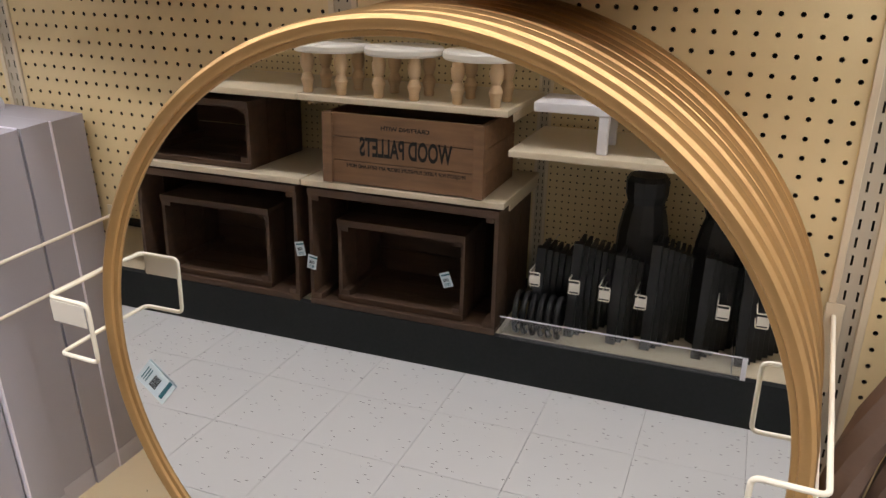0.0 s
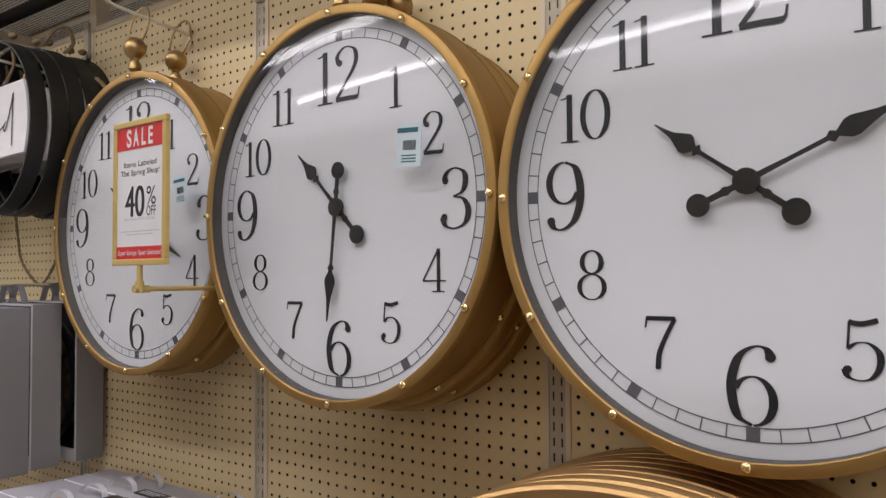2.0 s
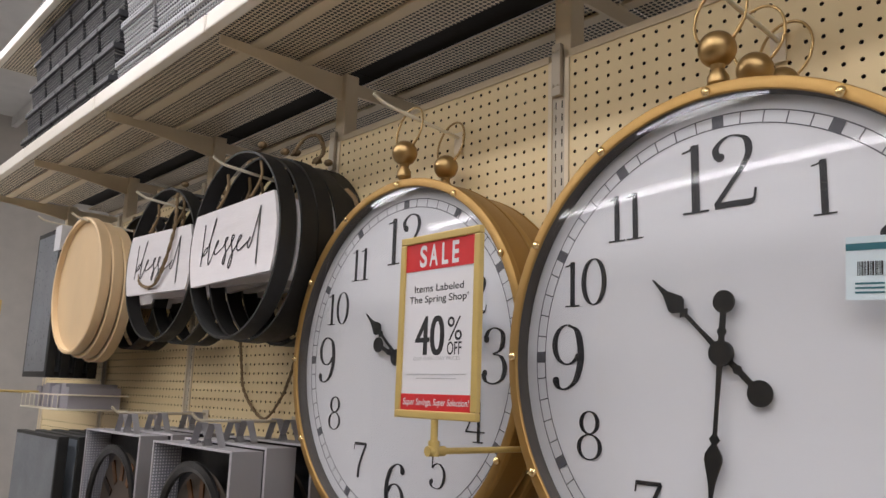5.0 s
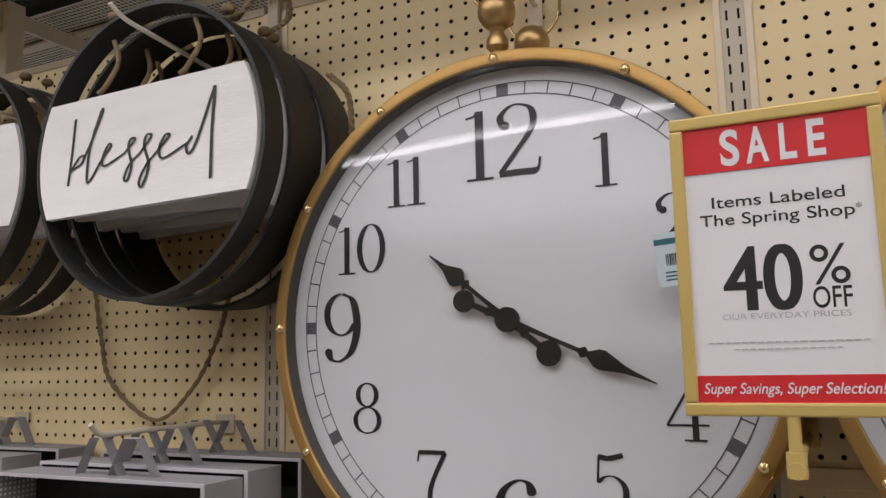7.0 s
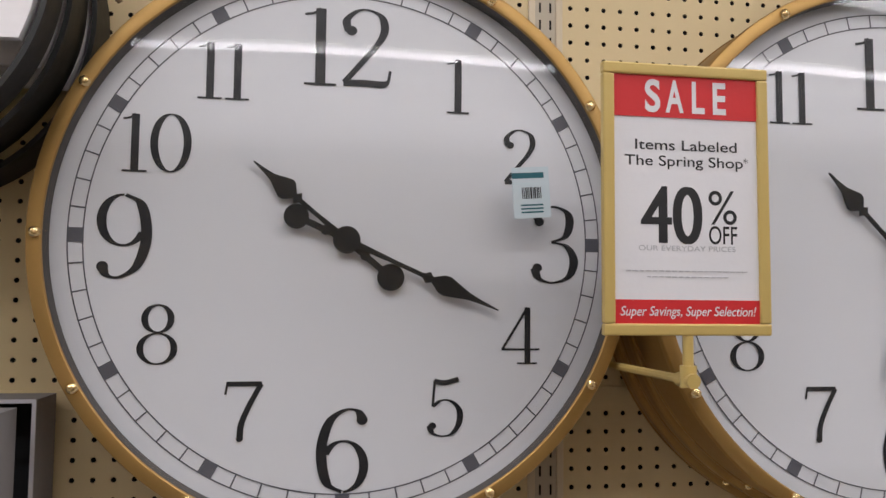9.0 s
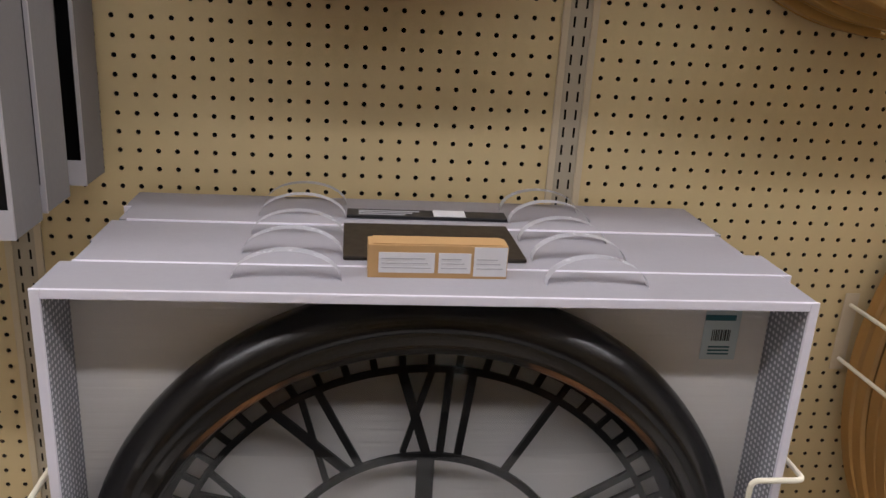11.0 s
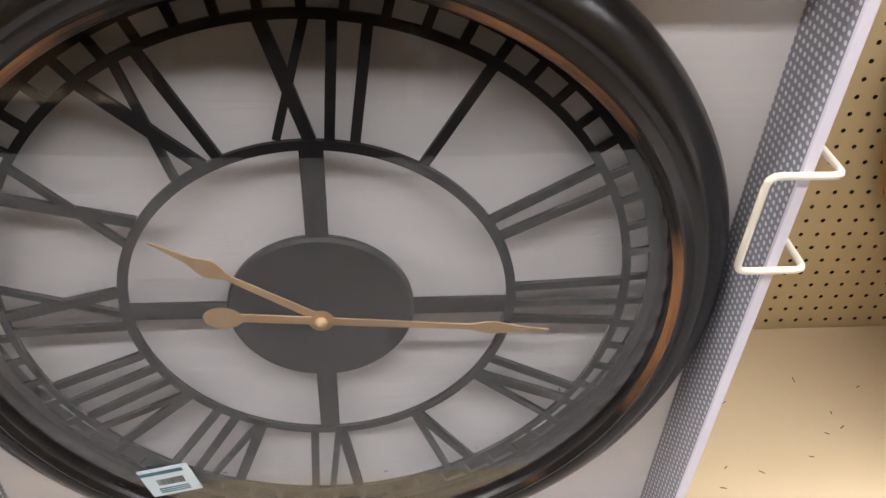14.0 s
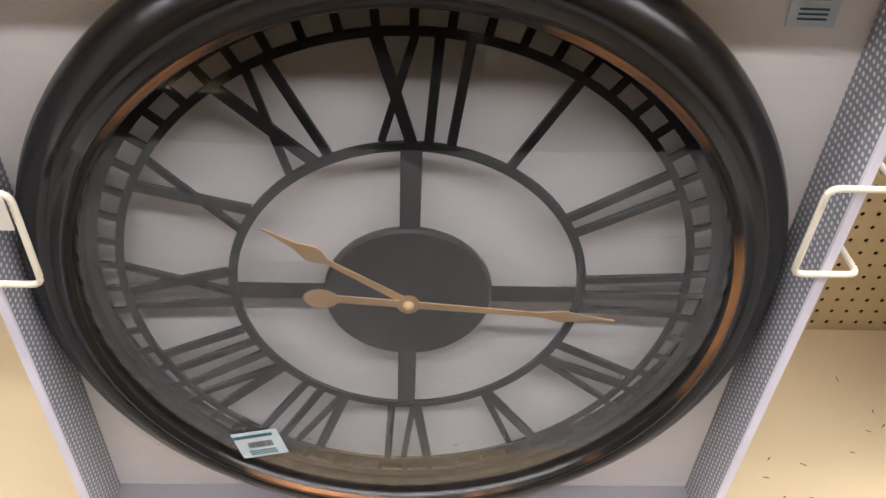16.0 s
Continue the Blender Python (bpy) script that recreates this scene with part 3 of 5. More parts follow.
def build_clock(hour, minute, deep, finial):
    """A clock about its centre; the rim's front lies at y = 0, the back at deep."""
    e = deep - 0.058
    c = thing("wall_clock", Matrix(), "large round wall clock with gold metal case and white dial", "clock", "gold pocket-watch clocks")
    part("case", ring([(0.352, 0.004), (0.354, 0.012), (0.354, 0.050 + e), (0.3555, 0.052 + e), (0.3555, 0.055 + e), (0.352, 0.058 + e), (0.345, 0.058 + e), (0.345, 0.004)], 128), GOLD, c, "gold painted metal drum", True)
    part("rim", ring([(0.3575, 0.014), (0.3575, 0.004), (0.3566, 0.0022), (0.3545, 0.0012), (0.3440, 0.0002), (0.3412, 0.0006), (0.3401, 0.002), (0.3400, 0.005), (0.3400, 0.010), (0.3440, 0.010)], 128), GOLD_RIM, c, "gold front rim", True)
    part("inner_bezel", ring([(0.3440, 0.0105), (0.3440, 0.0270), (0.3396, 0.0270), (0.3396, 0.0048), (0.3399, 0.0048), (0.3399, 0.0105)], 128), BEZEL, c, "dull grey-brown inner bezel", True)
    bm = bmesh.new()
    add_disc(bm, 0.3435, 0.0280, 128)
    dial = part("dial", bm, DIAL, c)
    bm = bmesh.new()
    add_disc(bm, 0.344, 0.055 + e, 64)
    part("back_plate", bm, GOLD, c)
    track = bmesh.new()
    for r in (0.303, 0.320):
        add_ring(track, [(r - 0.0008, 0.0274), (r + 0.0008, 0.0274)], 160, False)
    for k in range(60):
        a = 2 * math.pi * k / 60
        w = 0.0085 if k % 5 == 0 else 0.0009
        d, n = Vector((math.sin(a), 0, math.cos(a))), Vector((math.cos(a), 0, -math.sin(a)))
        quad = [d * r + n * s * w + Vector((0, 0.0272, 0)) for r, s in ((0.3035, -1), (0.3195, -1), (0.3195, 1), (0.3035, 1))]
        track.faces.new([track.verts.new(v) for v in quad])
    part("minute_track", track, TRACK, dial, "grey minute track with hour blocks")
    for n in range(1, 13):
        a = radians(30 * n)
        big = n % 3 == 0
        r, h = (0.236, 0.098) if big else (0.240, 0.070)
        r = {3: 0.259, 9: 0.255, 6: 0.249, 12: 0.237}.get(n, r)
        spot = {1: (0.134, 0.196), 2: (0.215, 0.109), 4: (0.214, -0.113), 5: (0.122, -0.200), 7: (-0.116, -0.202), 8: (-0.214, -0.113), 10: (-0.221, 0.110), 11: (-0.148, 0.200)}
        nx, nz = spot.get(n, (r * math.sin(a), r * math.cos(a)))
        bm = bmesh.new()
        add_numeral(bm, str(n), nx, nz, h, 0.0269)
        for v in bm.verts:
            v.co.x, v.co.z = 1.012 * (nx + (v.co.x - nx) * 1.10), 1.012 * v.co.z
        part("numeral", bm, INK, dial)
    for angle, length, tail, w, y in ((30 * (hour + minute / 60), 0.145, 0.070, 1.1, 0.0205), (6 * minute, 0.205, 0.066, 1.0, 0.0165)):
        part("hand", hand(length, tail, w, y), HAND, c, at=pose(0, 0, 0, 0, angle, 0))
    for k in range(12):
        bm = bmesh.new()
        add_ball(bm, (0, 0, 0), 0.0068, 12, 8, (1, 0.8, 1))
        a = radians(30 * k)
        part("stud", bm, STUD, c, smooth=True, at=pose(0.3465 * math.sin(a), -0.001, 0.3465 * math.cos(a)))
    domed_pane("pane", 0.3393, 0.0065, 0.010, GLASS, c, "clear domed glass")
    bm = bmesh.new()
    add_turned(bm, [(0.009, 0.350), (0.012, 0.356), (0.009, 0.360), (0.0150, 0.368), (0.0150, 0.377), (0.009, 0.388), (0.011, 0.395)], 20, pose(0, finial, 0))
    add_ball(bm, (0, finial, 0.418), 0.0262, 24, 16)
    part("finial", bm, BRASS, c, "brass ball finial", True)
    loop = [(0.040 * math.sin(2 * math.pi * k / 36), finial + 0.010 * (1 - math.cos(2 * math.pi * k / 36)), 0.472 - 0.050 * math.cos(2 * math.pi * k / 36)) for k in range(36)]
    part("bow", tube(loop, 0.0024, 8, True), BRASS, c, "thin brass wire bow", True)
    return c


def hook(x, z, reach, name="display_hook"):
    t = thing(name, pose(x, 0, z), "ivory steel display hook on the pegboard", "hook", "pegboard hooks")
    part("plate", box(-0.012, 0.012, -0.006, -0.0045, -0.035, 0.012, 0.001), TRIM, t)
    part("rod", tube(bent([(0, -0.006, 0), (0, -reach + 0.022, 0.022), (0, -reach, 0.036)], 0.02), 0.0038, 10), WIRE, t, smooth=True)
    return t


CLOCKS = ((-0.2855, 1.657, 10, 19, ((-0.160, 0.076, 0.016), (-0.083, 0.079, 0.040))),
          (0.422, 1.650, 10, 31, ((-0.200, 0.100, 0.032), (-0.103, 0.050, 0.012), (-0.052, 0.047, 0.012))),
          (1.133, 1.640, 10, 11, ((-0.204, 0.102, 0.032), (-0.106, 0.052, 0.012), (-0.053, 0.048, 0.012))))
for cx, cz, hh, mm, stack in CLOCKS:
    for k, (cy, deep, finial) in enumerate(stack):
        c = build_clock(hh, mm if k == 0 else mm + 7 * k, deep, finial)
        c.matrix_basis = pose(cx + 0.003 * k, cy, cz - 0.010 * k, 0, 1.5 * k, 0) @ Matrix.Diagonal((0.988, 1, 0.988, 1))
    hook(cx + 0.008, cz + 0.478, -stack[0][0] + 0.075)


def price_tag(at, w=0.046, h=0.062):
    t = thing("price_tag", at, "pale blue price sticker with a barcode", "price tag", "price stickers")
    paper = part("paper", box(-w / 2, w / 2, -0.0006, 0, -h / 2, h / 2), TAG, t)
    part("band", box(-w / 2, w * 0.36, -0.001, -0.0006, h * 0.28, h * 0.39), TEAL, paper, "teal printed band")
    bm = bmesh.new()
    rng = random.Random(4)
    x = -w * 0.25
    while x < w * 0.27:
        step = rng.choice((0.0009, 0.0014, 0.002))
        add_box(bm, x, x + step, -0.001, -0.0006, -h * 0.12, h * 0.10)
        x += step + rng.choice((0.0008, 0.0012))
    part("barcode", bm, INK, paper)
    bm = bmesh.new()
    for z in (-0.26, -0.33, -0.40):
        add_box(bm, -w * 0.3, w * 0.3, -0.001, -0.0006, h * z, h * (z + 0.03))
    part("small_print", bm, TEAL, paper)
    return t


price_tag(pose(-0.066, -0.1665, 1.717, 0, -4, 0))
price_tag(pose(0.615, -0.2075, 1.737, 0, 3, 0), 0.05, 0.07)

# ---- sale sign on its arm ----


def sale_sign(x, y, z0, w=0.180, h=0.278):
    t = thing("sale_sign", pose(x, y, z0), "red and white sale sign in gold plastic frame", "sign", "sale signs")
    bm = bmesh.new()
    e = 0.012
    add_box(bm, -w / 2, w / 2, -0.005, 0.005, 0, e, 0.002)
    add_box(bm, -w / 2, w / 2, -0.005, 0.005, h - e, h, 0.002)
    add_box(bm, -w / 2, -w / 2 + e, -0.005, 0.005, e, h - e, 0.002)
    add_box(bm, w / 2 - e, w / 2, -0.005, 0.005, e, h - e, 0.002)
    part("frame", bm, SIGN_GOLD, t)
    card = part("card", box(-w / 2 + e, w / 2 - e, -0.0015, 0.0015, e, h - e), PAPER, t)
    bands = [part("red_band", box(-w / 2 + e, w / 2 - e, -0.0022, -0.0016, z0, z1), RED, t) for z0, z1 in ((e, 0.036), (0.2227, h - e))]
    i = w - 2 * e
    for text, size, tx, tz, wide, m, sl, bo in (
            ("S", 0.046, -0.0365, 0.2290, 0.0165, PAPER, 0, 0.0012), ("A", 0.046, -0.0125, 0.2290, 0.0195, PAPER, 0, 0.0012), ("L", 0.046, 0.0125, 0.2290, 0.0140, PAPER, 0, 0.0012), ("E", 0.046, 0.0360, 0.2290, 0.0145, PAPER, 0, 0.0012), ("Items Labeled", 0.0152, 0, 0.1890, 0.111, INK, 0, 0.0001), ("The Spring Shop", 0.0152, -0.002, 0.1726, 0.129, INK, 0, 0.0001),
            ("40", 0.084, -0.016, 0.0935, 0.064, INK, 0, 0.0), ("*", 0.012, 0.0655, 0.1745, None, INK, 0, 0), ("%", 0.050, 0.039, 0.1140, 0.031, INK, 0, 0), ("OFF", 0.0265, 0.039, 0.0935, 0.031, INK, 0, 0.0002),
            ("OUR EVERYDAY PRICES", 0.0075, 0, 0.0857, 0.105, GREY_TEXT, 0, 0), ("Super Savings, Super Selection!", 0.0135, 0, 0.0200, 0.1465, PAPER, 0.25, 0.0001)):
        part("lettering", letters(text, size, tx, -0.0025 if m is PAPER else -0.0018, tz, "CENTER", wide, sl, bo), m, bands[tz > 0.1] if m is PAPER else card)
    for dx, dy in ((-0.0016, 0.0001), (0.0016, 0.0002)):
        part("lettering", letters("40", 0.084, -0.016 + dx, -0.0018 + dy, 0.0935, "CENTER", 0.0635), INK, card)
    bm = bmesh.new()
    for z, wide in ((0.0645, 0.42), (0.0585, 0.28)):
        x = -i * wide
        while x < i * wide:
            step = 0.004 + 0.0045 * (0.5 + 0.5 * math.sin(x * 900))
            add_box(bm, x, min(x + step, i * wide), -0.0020, -0.0016, z, z + 0.0011)
            x += step + 0.0014
    part("small_print", bm, GREY_TEXT, card)
    part("post", tube([(0, 0, 0.0), (0, 0, -0.034)], 0.0055, 12), SIGN_GOLD, t, smooth=True)
    bm = bmesh.new()
    add_turned(bm, [(0.0085, -0.052), (0.0085, -0.030)], 14)
    add_tube(bm, [(0, -0.012, -0.045), (0, 0.02, -0.045)], 0.0075, 12)
    part("elbow", bm, SIGN_GOLD, t, smooth=True)
    part("arm", tube([(0, 0.02, -0.045), (0, -y - 0.008, -0.045)], 0.0048, 10), SIGN_GOLD, t, smooth=True)
    part("foot", box(-0.012, 0.012, -y - 0.008, -y - 0.0015, -0.06, -0.03, 0.002), SIGN_GOLD, t)
    return t


sale_sign(0.0520, -0.333, 1.5515)

# ---- boxed black skeleton clocks on the deck ----
BX0, BX1, BZ0, BZ1 = -0.600, 0.180, DECK_Z, 1.023
FLOOR_IN = 0.232


def clock_box(y0, y1, x0, x1, z1, front, bright):
    t = thing("clock_carton", pose(0, 0, 0), "grey open-fronted carton with white cut edges" if not front else "open grey carton holding a black skeleton clock, dotted lining", "carton", "clock cartons")
    w = 0.006
    part("side", box(x0, x0 + w, y0, y1, BZ0, z1), CARD_GREY, t)
    part("side", box(x1 - w, x1, y0, y1, BZ0, z1), CARD_GREY, t)
    part("top", box(x0 + w, x1 - w, y0, y1, z1 - w, z1), CARD_GREY, t)
    part("bottom", box(x0 + w, x1 - w, y0, y1, BZ0, BZ0 + w), CARD_GREY, t)
    part("inner_floor", box(x0 + w, x1 - w, y0 + 0.001, y1 - w, FLOOR_IN - w, FLOOR_IN), CARD_GREY, t)
    for a in (x0 - 0.0012, x1 + 0.0002):
        part("foot_band", box(a, a + 0.001, y0 + 0.001, y1, BZ0, BZ0 + 0.042), CARD_LIGHT, t, "lighter printed band along the foot")
    part("back", box(x0 + w, x1 - w, y1 - w, y1, BZ0 + w, z1 - w), CARD_IN, t, "white corrugated back")
    e = 0.009
    edges = [(x0 + e, x1 - e, z1 - e, z1 + 0.001), (x0 + e, x1 - e, FLOOR_IN - e, FLOOR_IN)]
    if bright:
        edges += [(x0 - 0.001, x0 + e, BZ0, z1 + 0.001), (x1 - e, x1 + 0.001, BZ0, z1 + 0.001)]
    for ex0, ex1, ez0, ez1 in edges:
        part("cut_edge", box(ex0, ex1, y0 - 0.003, y0 + 0.001, ez0, ez1, 0.001), CARD_EDGE, t, "white cut card edge")
    if front:
        for a in (x0 + w + 0.0006, x1 - w - 0.0026):
            part("lining", box(a, a + 0.002, y0 + 0.001, y1 - w - 0.001, FLOOR_IN, z1 - w), CARD_DOT, t, "grey lining with white dots")
    for cx, tilt in ((-0.367, 6), (-0.045, -5)):
        d = (y0 + y1) / 2
        pts = [(cx + 0.055 * math.cos(a), d + 0.012 * math.sin(a * 1.0), z1 + 0.028 * math.sin(a)) for a in [math.pi * k / 14 for k in range(15)]]
        bm = bmesh.new()
        rows = [(bm.verts.new((px, py - 0.007, pz)), bm.verts.new((px, py + 0.007, pz))) for px, py, pz in pts]
        for a, b in zip(rows, rows[1:]):
            bm.faces.new((a[0], b[0], b[1], a[1]))
        bmesh.ops.solidify(bm, geom=list(bm.faces), thickness=0.0012)
        part("carry_handle", bm, PLASTIC, t, "clear plastic carry handle")
    return t


DEPTHS = (-0.391, -0.309, -0.236, -0.151, -0.088, -0.012)
for k in range(5):
    clock_box(DEPTHS[k], DEPTHS[k + 1] - 0.003, BX0 + (0.0, 0.012, 0.006, 0.014, 0.004, 0.01)[k], BX1 + (0, 0.012, -0.004, 0.0, 0.002, -0.02)[k], BZ1 - (0, 0.0, 0.003, 0.002, 0.004, 0.01)[k], k == 0, k in (0, 1, 4))

ROMAN = {1: "I", 2: "II", 3: "III", 4: "IV", 5: "V", 6: "VI", 7: "VII", 8: "VIII", 9: "IX", 10: "X", 11: "XI", 12: "XII"}


def bar(bm, x0, z0, x1, z1, w, y0, y1):
    a, b = Vector((x0, z0)), Vector((x1, z1))
    d = (b - a).normalized()
    n = Vector((-d.y, d.x)) * w / 2
    c = [a + n, b + n, b - n, a - n]
    f = [bm.verts.new((p.x, y0, p.y)) for p in c]
    g = [bm.verts.new((p.x, y1, p.y)) for p in c]
    bm.faces.new(f)
    bm.faces.new(g[::-1])
    for k in range(4):
        bm.faces.new((f[k], g[k], g[(k + 1) % 4], f[(k + 1) % 4]))


def roman(text, r0, r1, y0, y1, w):
    """A roman figure that stands on the inner ring and points outwards along +z."""
    bm = bmesh.new()
    step = {"I": 0.0205, "V": 0.034, "X": 0.037}
    total = sum(step[c] for c in text)
    x = -total / 2
    n = 0
    for c in text:
        s = step[c]
        a, b = x + w * 0.6, x + s - w * 0.6
        k = 1.0 + 0.28
        if c == "I":
            bar(bm, (a + b) / 2, r0, (a + b) / 2 * k, r1, w, y0, y1)
        elif c == "V":
            bar(bm, (a + b) / 2 - w * 0.2, r0, a * k, r1, w * 1.25, y0, y1)
            bar(bm, (a + b) / 2 + w * 0.2, r0, b * k, r1, w * 0.8, y0 + 0.0002, y1 + 0.0002)
        else:
            bar(bm, b, r0, a * k, r1, w * 1.25, y0, y1)
            bar(bm, a, r0, b * k, r1, w * 0.8, y0 + 0.0002, y1 + 0.0002)
        x += s
        n += 1
    return bm


def skeleton_clock(at, scale_r=1.0):
    c = thing("skeleton_clock", at, "round black skeleton clock with roman numerals, copper-rubbed rim", "clock")
    prof = [(0.366, 0.0440), (0.378, 0.040), (0.3825, 0.030), (0.3815, 0.020), (0.376, 0.010), (0.366, 0.000), (0.356, -0.0060), (0.3505, -0.0082), (0.3460, -0.0075), (0.3425, -0.0060), (0.3390, -0.0075), (0.3330, -0.0120), (0.3290, -0.0142), (0.3250, -0.0140), (0.3220, -0.0110), (0.3200, -0.002), (0.3190, 0.020), (0.3190, 0.0440)]
    part("rim", ring(prof, 128), BLACK_RIM, c, "moulded black bronze rim", True)
    part("rubbed_edge", ring([(0.3295, -0.0142), (0.3270, -0.0156), (0.3240, -0.0150), (0.3212, -0.0105), (0.325, -0.009)], 128), COPPER, c, "copper edge rubbed through the black", True)
    y0, y1 = 0.021, 0.025
    for r, w in ((0.3140, 0.010), (0.2880, 0.0075), (0.1785, 0.009)):
        part("ring", ring([(r - w / 2, y0), (r + w / 2, y0), (r + w / 2, y1), (r - w / 2, y1)], 128), IRON, c, smooth=True)
    bm = bmesh.new()
    for k in range(60):
        a = 2 * math.pi * k / 60
        bar(bm, 0.290 * math.sin(a), 0.290 * math.cos(a), 0.311 * math.sin(a), 0.311 * math.cos(a), 0.0075, y0 + 0.0005, y1 - 0.0005)
    part("minute_track", bm, IRON, c)
    for n in range(1, 13):
        part("numeral", roman(ROMAN[n], 0.1815, 0.2865, y0 + 0.0005, y1 + 0.001, 0.0085), IRON, c, at=pose(0, 0, 0, 0, 30 * n + (2.2 if n == 12 else 0), 0))
    for k in range(4):
        bm = bmesh.new()
        bar(bm, 0, 0.07, 0, 0.18, 0.020, y0 + 0.001, y1 - 0.001)
        part("spoke", bm, IRON, c, at=pose(0, 0, 0, 0, 90 * k, 0))
    bm = ring([(0.0, 0.016), (0.084, 0.016), (0.0865, 0.019), (0.0865, 0.024), (0.0, 0.024)], 64, False)
    part("hub", bm, IRON, c, "plain dark centre disc", True)
    for angle, length, tail, w in ((303.5, 0.168, 0.0, 1.0), (95.0, 0.216, 0.088, 0.8)):
        bm = bmesh.new()
        y, lift = (0.004, 0.07) if tail else (0.007, 0.0)
        out = [(0.0045, -tail), (0.0045, 0.0), (0.003, length * (0.55 + lift)), (0.0035, length * (0.58 + lift)), (0.0085 * w, length * (0.64 + lift)), (0.0098 * w, length * (0.68 + lift)), (0.0035, length * (0.79 + lift)), (0.0006, length)]
        f = [[bm.verts.new((s * x, y, z)) for x, z in out] for s in (-1, 1)]
        g = [[bm.verts.new((s * x, y + 0.0015, z)) for x, z in out] for s in (-1, 1)]
        for i in range(len(out) - 1):
            bm.faces.new((f[0][i], f[0][i + 1], f[1][i + 1], f[1][i]))
            for p, q in zip(f, g):
                bm.faces.new((p[i], q[i], q[i + 1], p[i + 1]))
        add_disc(bm, 0.0115, y - 0.0008, 24)
        if tail:
            pts = [(0.013 * math.sin(u), -tail + 0.018 * math.cos(u)) for u in [2 * math.pi * k / 20 for k in range(20)]]
            bm.faces.new([bm.verts.new((px, y - 0.0006, pz)) for px, pz in pts])
        part("hand", bm, COPPER_HAND, c, "antique gold spade hand", at=pose(0, 0, 0, 0, angle, 0))
    bm = bmesh.new()
    add_ball(bm, (0, 0.002, 0), 0.006, 12, 8)
    part("pin", bm, COPPER_HAND, c, smooth=True)
    domed_pane("pane", 0.3198, -0.0035, 0.005, GLASS_LOW, c, "clear slightly domed glass")
    rng = random.Random(21)
    bm = bmesh.new()
    for k in range(44):
        a, r, s, w = radians(100 + 160 * rng.random()), 0.318 - 0.10 * rng.random() ** 2, 0.0008 + 0.0022 * rng.random(), 0.0005 + 0.0004 * rng.random()
        x, z, u = r * math.sin(a), r * math.cos(a), rng.random() * 3.1
        bm.faces.new([bm.verts.new((x + p * math.cos(u) - q * math.sin(u), -0.0064, z + p * math.sin(u) + q * math.cos(u))) for p, q in ((-s, -w), (s, -w * 0.6), (s * 0.7, w), (-s * 0.8, w))])
    part("crumbs", bm, INK, c, "dark crumbs and scuffs on the glass")
    return c


KX, KY, KZ = -0.214, -0.362, 0.630
skeleton_clock(pose(KX, KY, KZ))
price_tag(pose(KX - 0.170, KY - 0.0070, KZ - 0.217, 0, -14, 0), 0.055, 0.046)
price_tag(pose(BX1 - 0.063, DEPTHS[1] - 0.0105, BZ1 - 0.069), 0.042, 0.062)

# small kraft box and a dark card on top of the cartons
t = thing("kraft_box", pose(-0.213, -0.327, BZ1, 0, 0, 1), "small brown kraft box with printed white labels", "box")
part("body", box(-0.073, 0.073, -0.014, 0.014, 0, 0.036, 0.001), KRAFT, t)
for x0, x1 in ((-0.062, -0.004), (0.0, 0.034), (0.037, 0.072)):
    lab = part("label", box(x0, x1, -0.0146, -0.0141, 0.006 if x1 < 0.05 else 0.003, 0.028 if x1 < 0.05 else 0.035), PAPER, t)
    bm = bmesh.new()
    for k in range(3):
        add_box(bm, x0 + 0.003, x1 - 0.004 - 0.003 * k, -0.0150, -0.0147, 0.011 + 0.005 * k, 0.0122 + 0.005 * k)
    part("print", bm, GREY_TEXT, lab)
part("flap", box(-0.068, 0.068, -0.013, 0.013, 0.0362, 0.0372), KRAFT, t)
tagged(part("dark_card", box(-0.102, 0.102, -0.064, 0.064, 0, 0.004, 0.001), mat("brown_black_card", (0.025, 0.018, 0.013), 0.5), at=pose(-0.211, -0.226, BZ1 + 0.001, 0, 0, 1)), "dark brown flat card lying on the cartons", "card")
t = thing("black_tray", pose(-0.206, -0.106, BZ1 - 0.001), "narrow black printed sleeve lying on the cartons", "sleeve")
part("body", box(-0.105, 0.105, -0.016, 0.016, 0, 0.004, 0.001), INK, t)
part("label", box(0.008, 0.05, -0.014, 0.014, 0.0042, 0.005), PAPER, t)
bm = bmesh.new()
for k in range(3):
    add_box(bm, -0.09, -0.03 + 0.01 * k, -0.012 + 0.008 * k, -0.009 + 0.008 * k, 0.0042, 0.005)
part("print", bm, GREY_TEXT, t)

# ---- wire stops that hold cartons and mirrors ----


def wire_stop(x, x_in, z_hi, z_lo, y, plate):
    t = thing("wire_stop", pose(x, 0, z_lo), "ivory wire stop with a label plate" if plate else "ivory wire stop on the pegboard", "wire stop", "wire stops")
    h, d = z_hi - z_lo, x_in - x
    pts = bent([(0, -0.004, h), (0, y, h), (d, y, h), (d, y, 0), (0, y, 0), (0, -0.004, 0)], 0.010)
    part("wire", tube(pts, 0.0033, 10), WIRE, t, smooth=True)
    part("plate", box(-0.012, 0.012, -0.006, -0.0045, -0.02, h + 0.02, 0.001), TRIM, t)
    if plate:
        a, b = sorted((0.0, d))
        part("label_plate", box(a + 0.004, b - 0.004, y - 0.004, y - 0.003, h - 0.036, h - 0.002, 0.0008), CREAM, t)
    return t


wire_stop(0.204, 0.142, 0.814, 0.717, -0.399, False)
wire_stop(-0.620, -0.544, 0.796, 0.695, -0.406, True)
wire_stop(0.486, 0.559, 0.867, 0.774, -0.395, True)
wire_stop(1.508, 1.438, 0.862, 0.764, -0.397, False)

# ---- stack of round gold mirrors ----
MR = 0.509


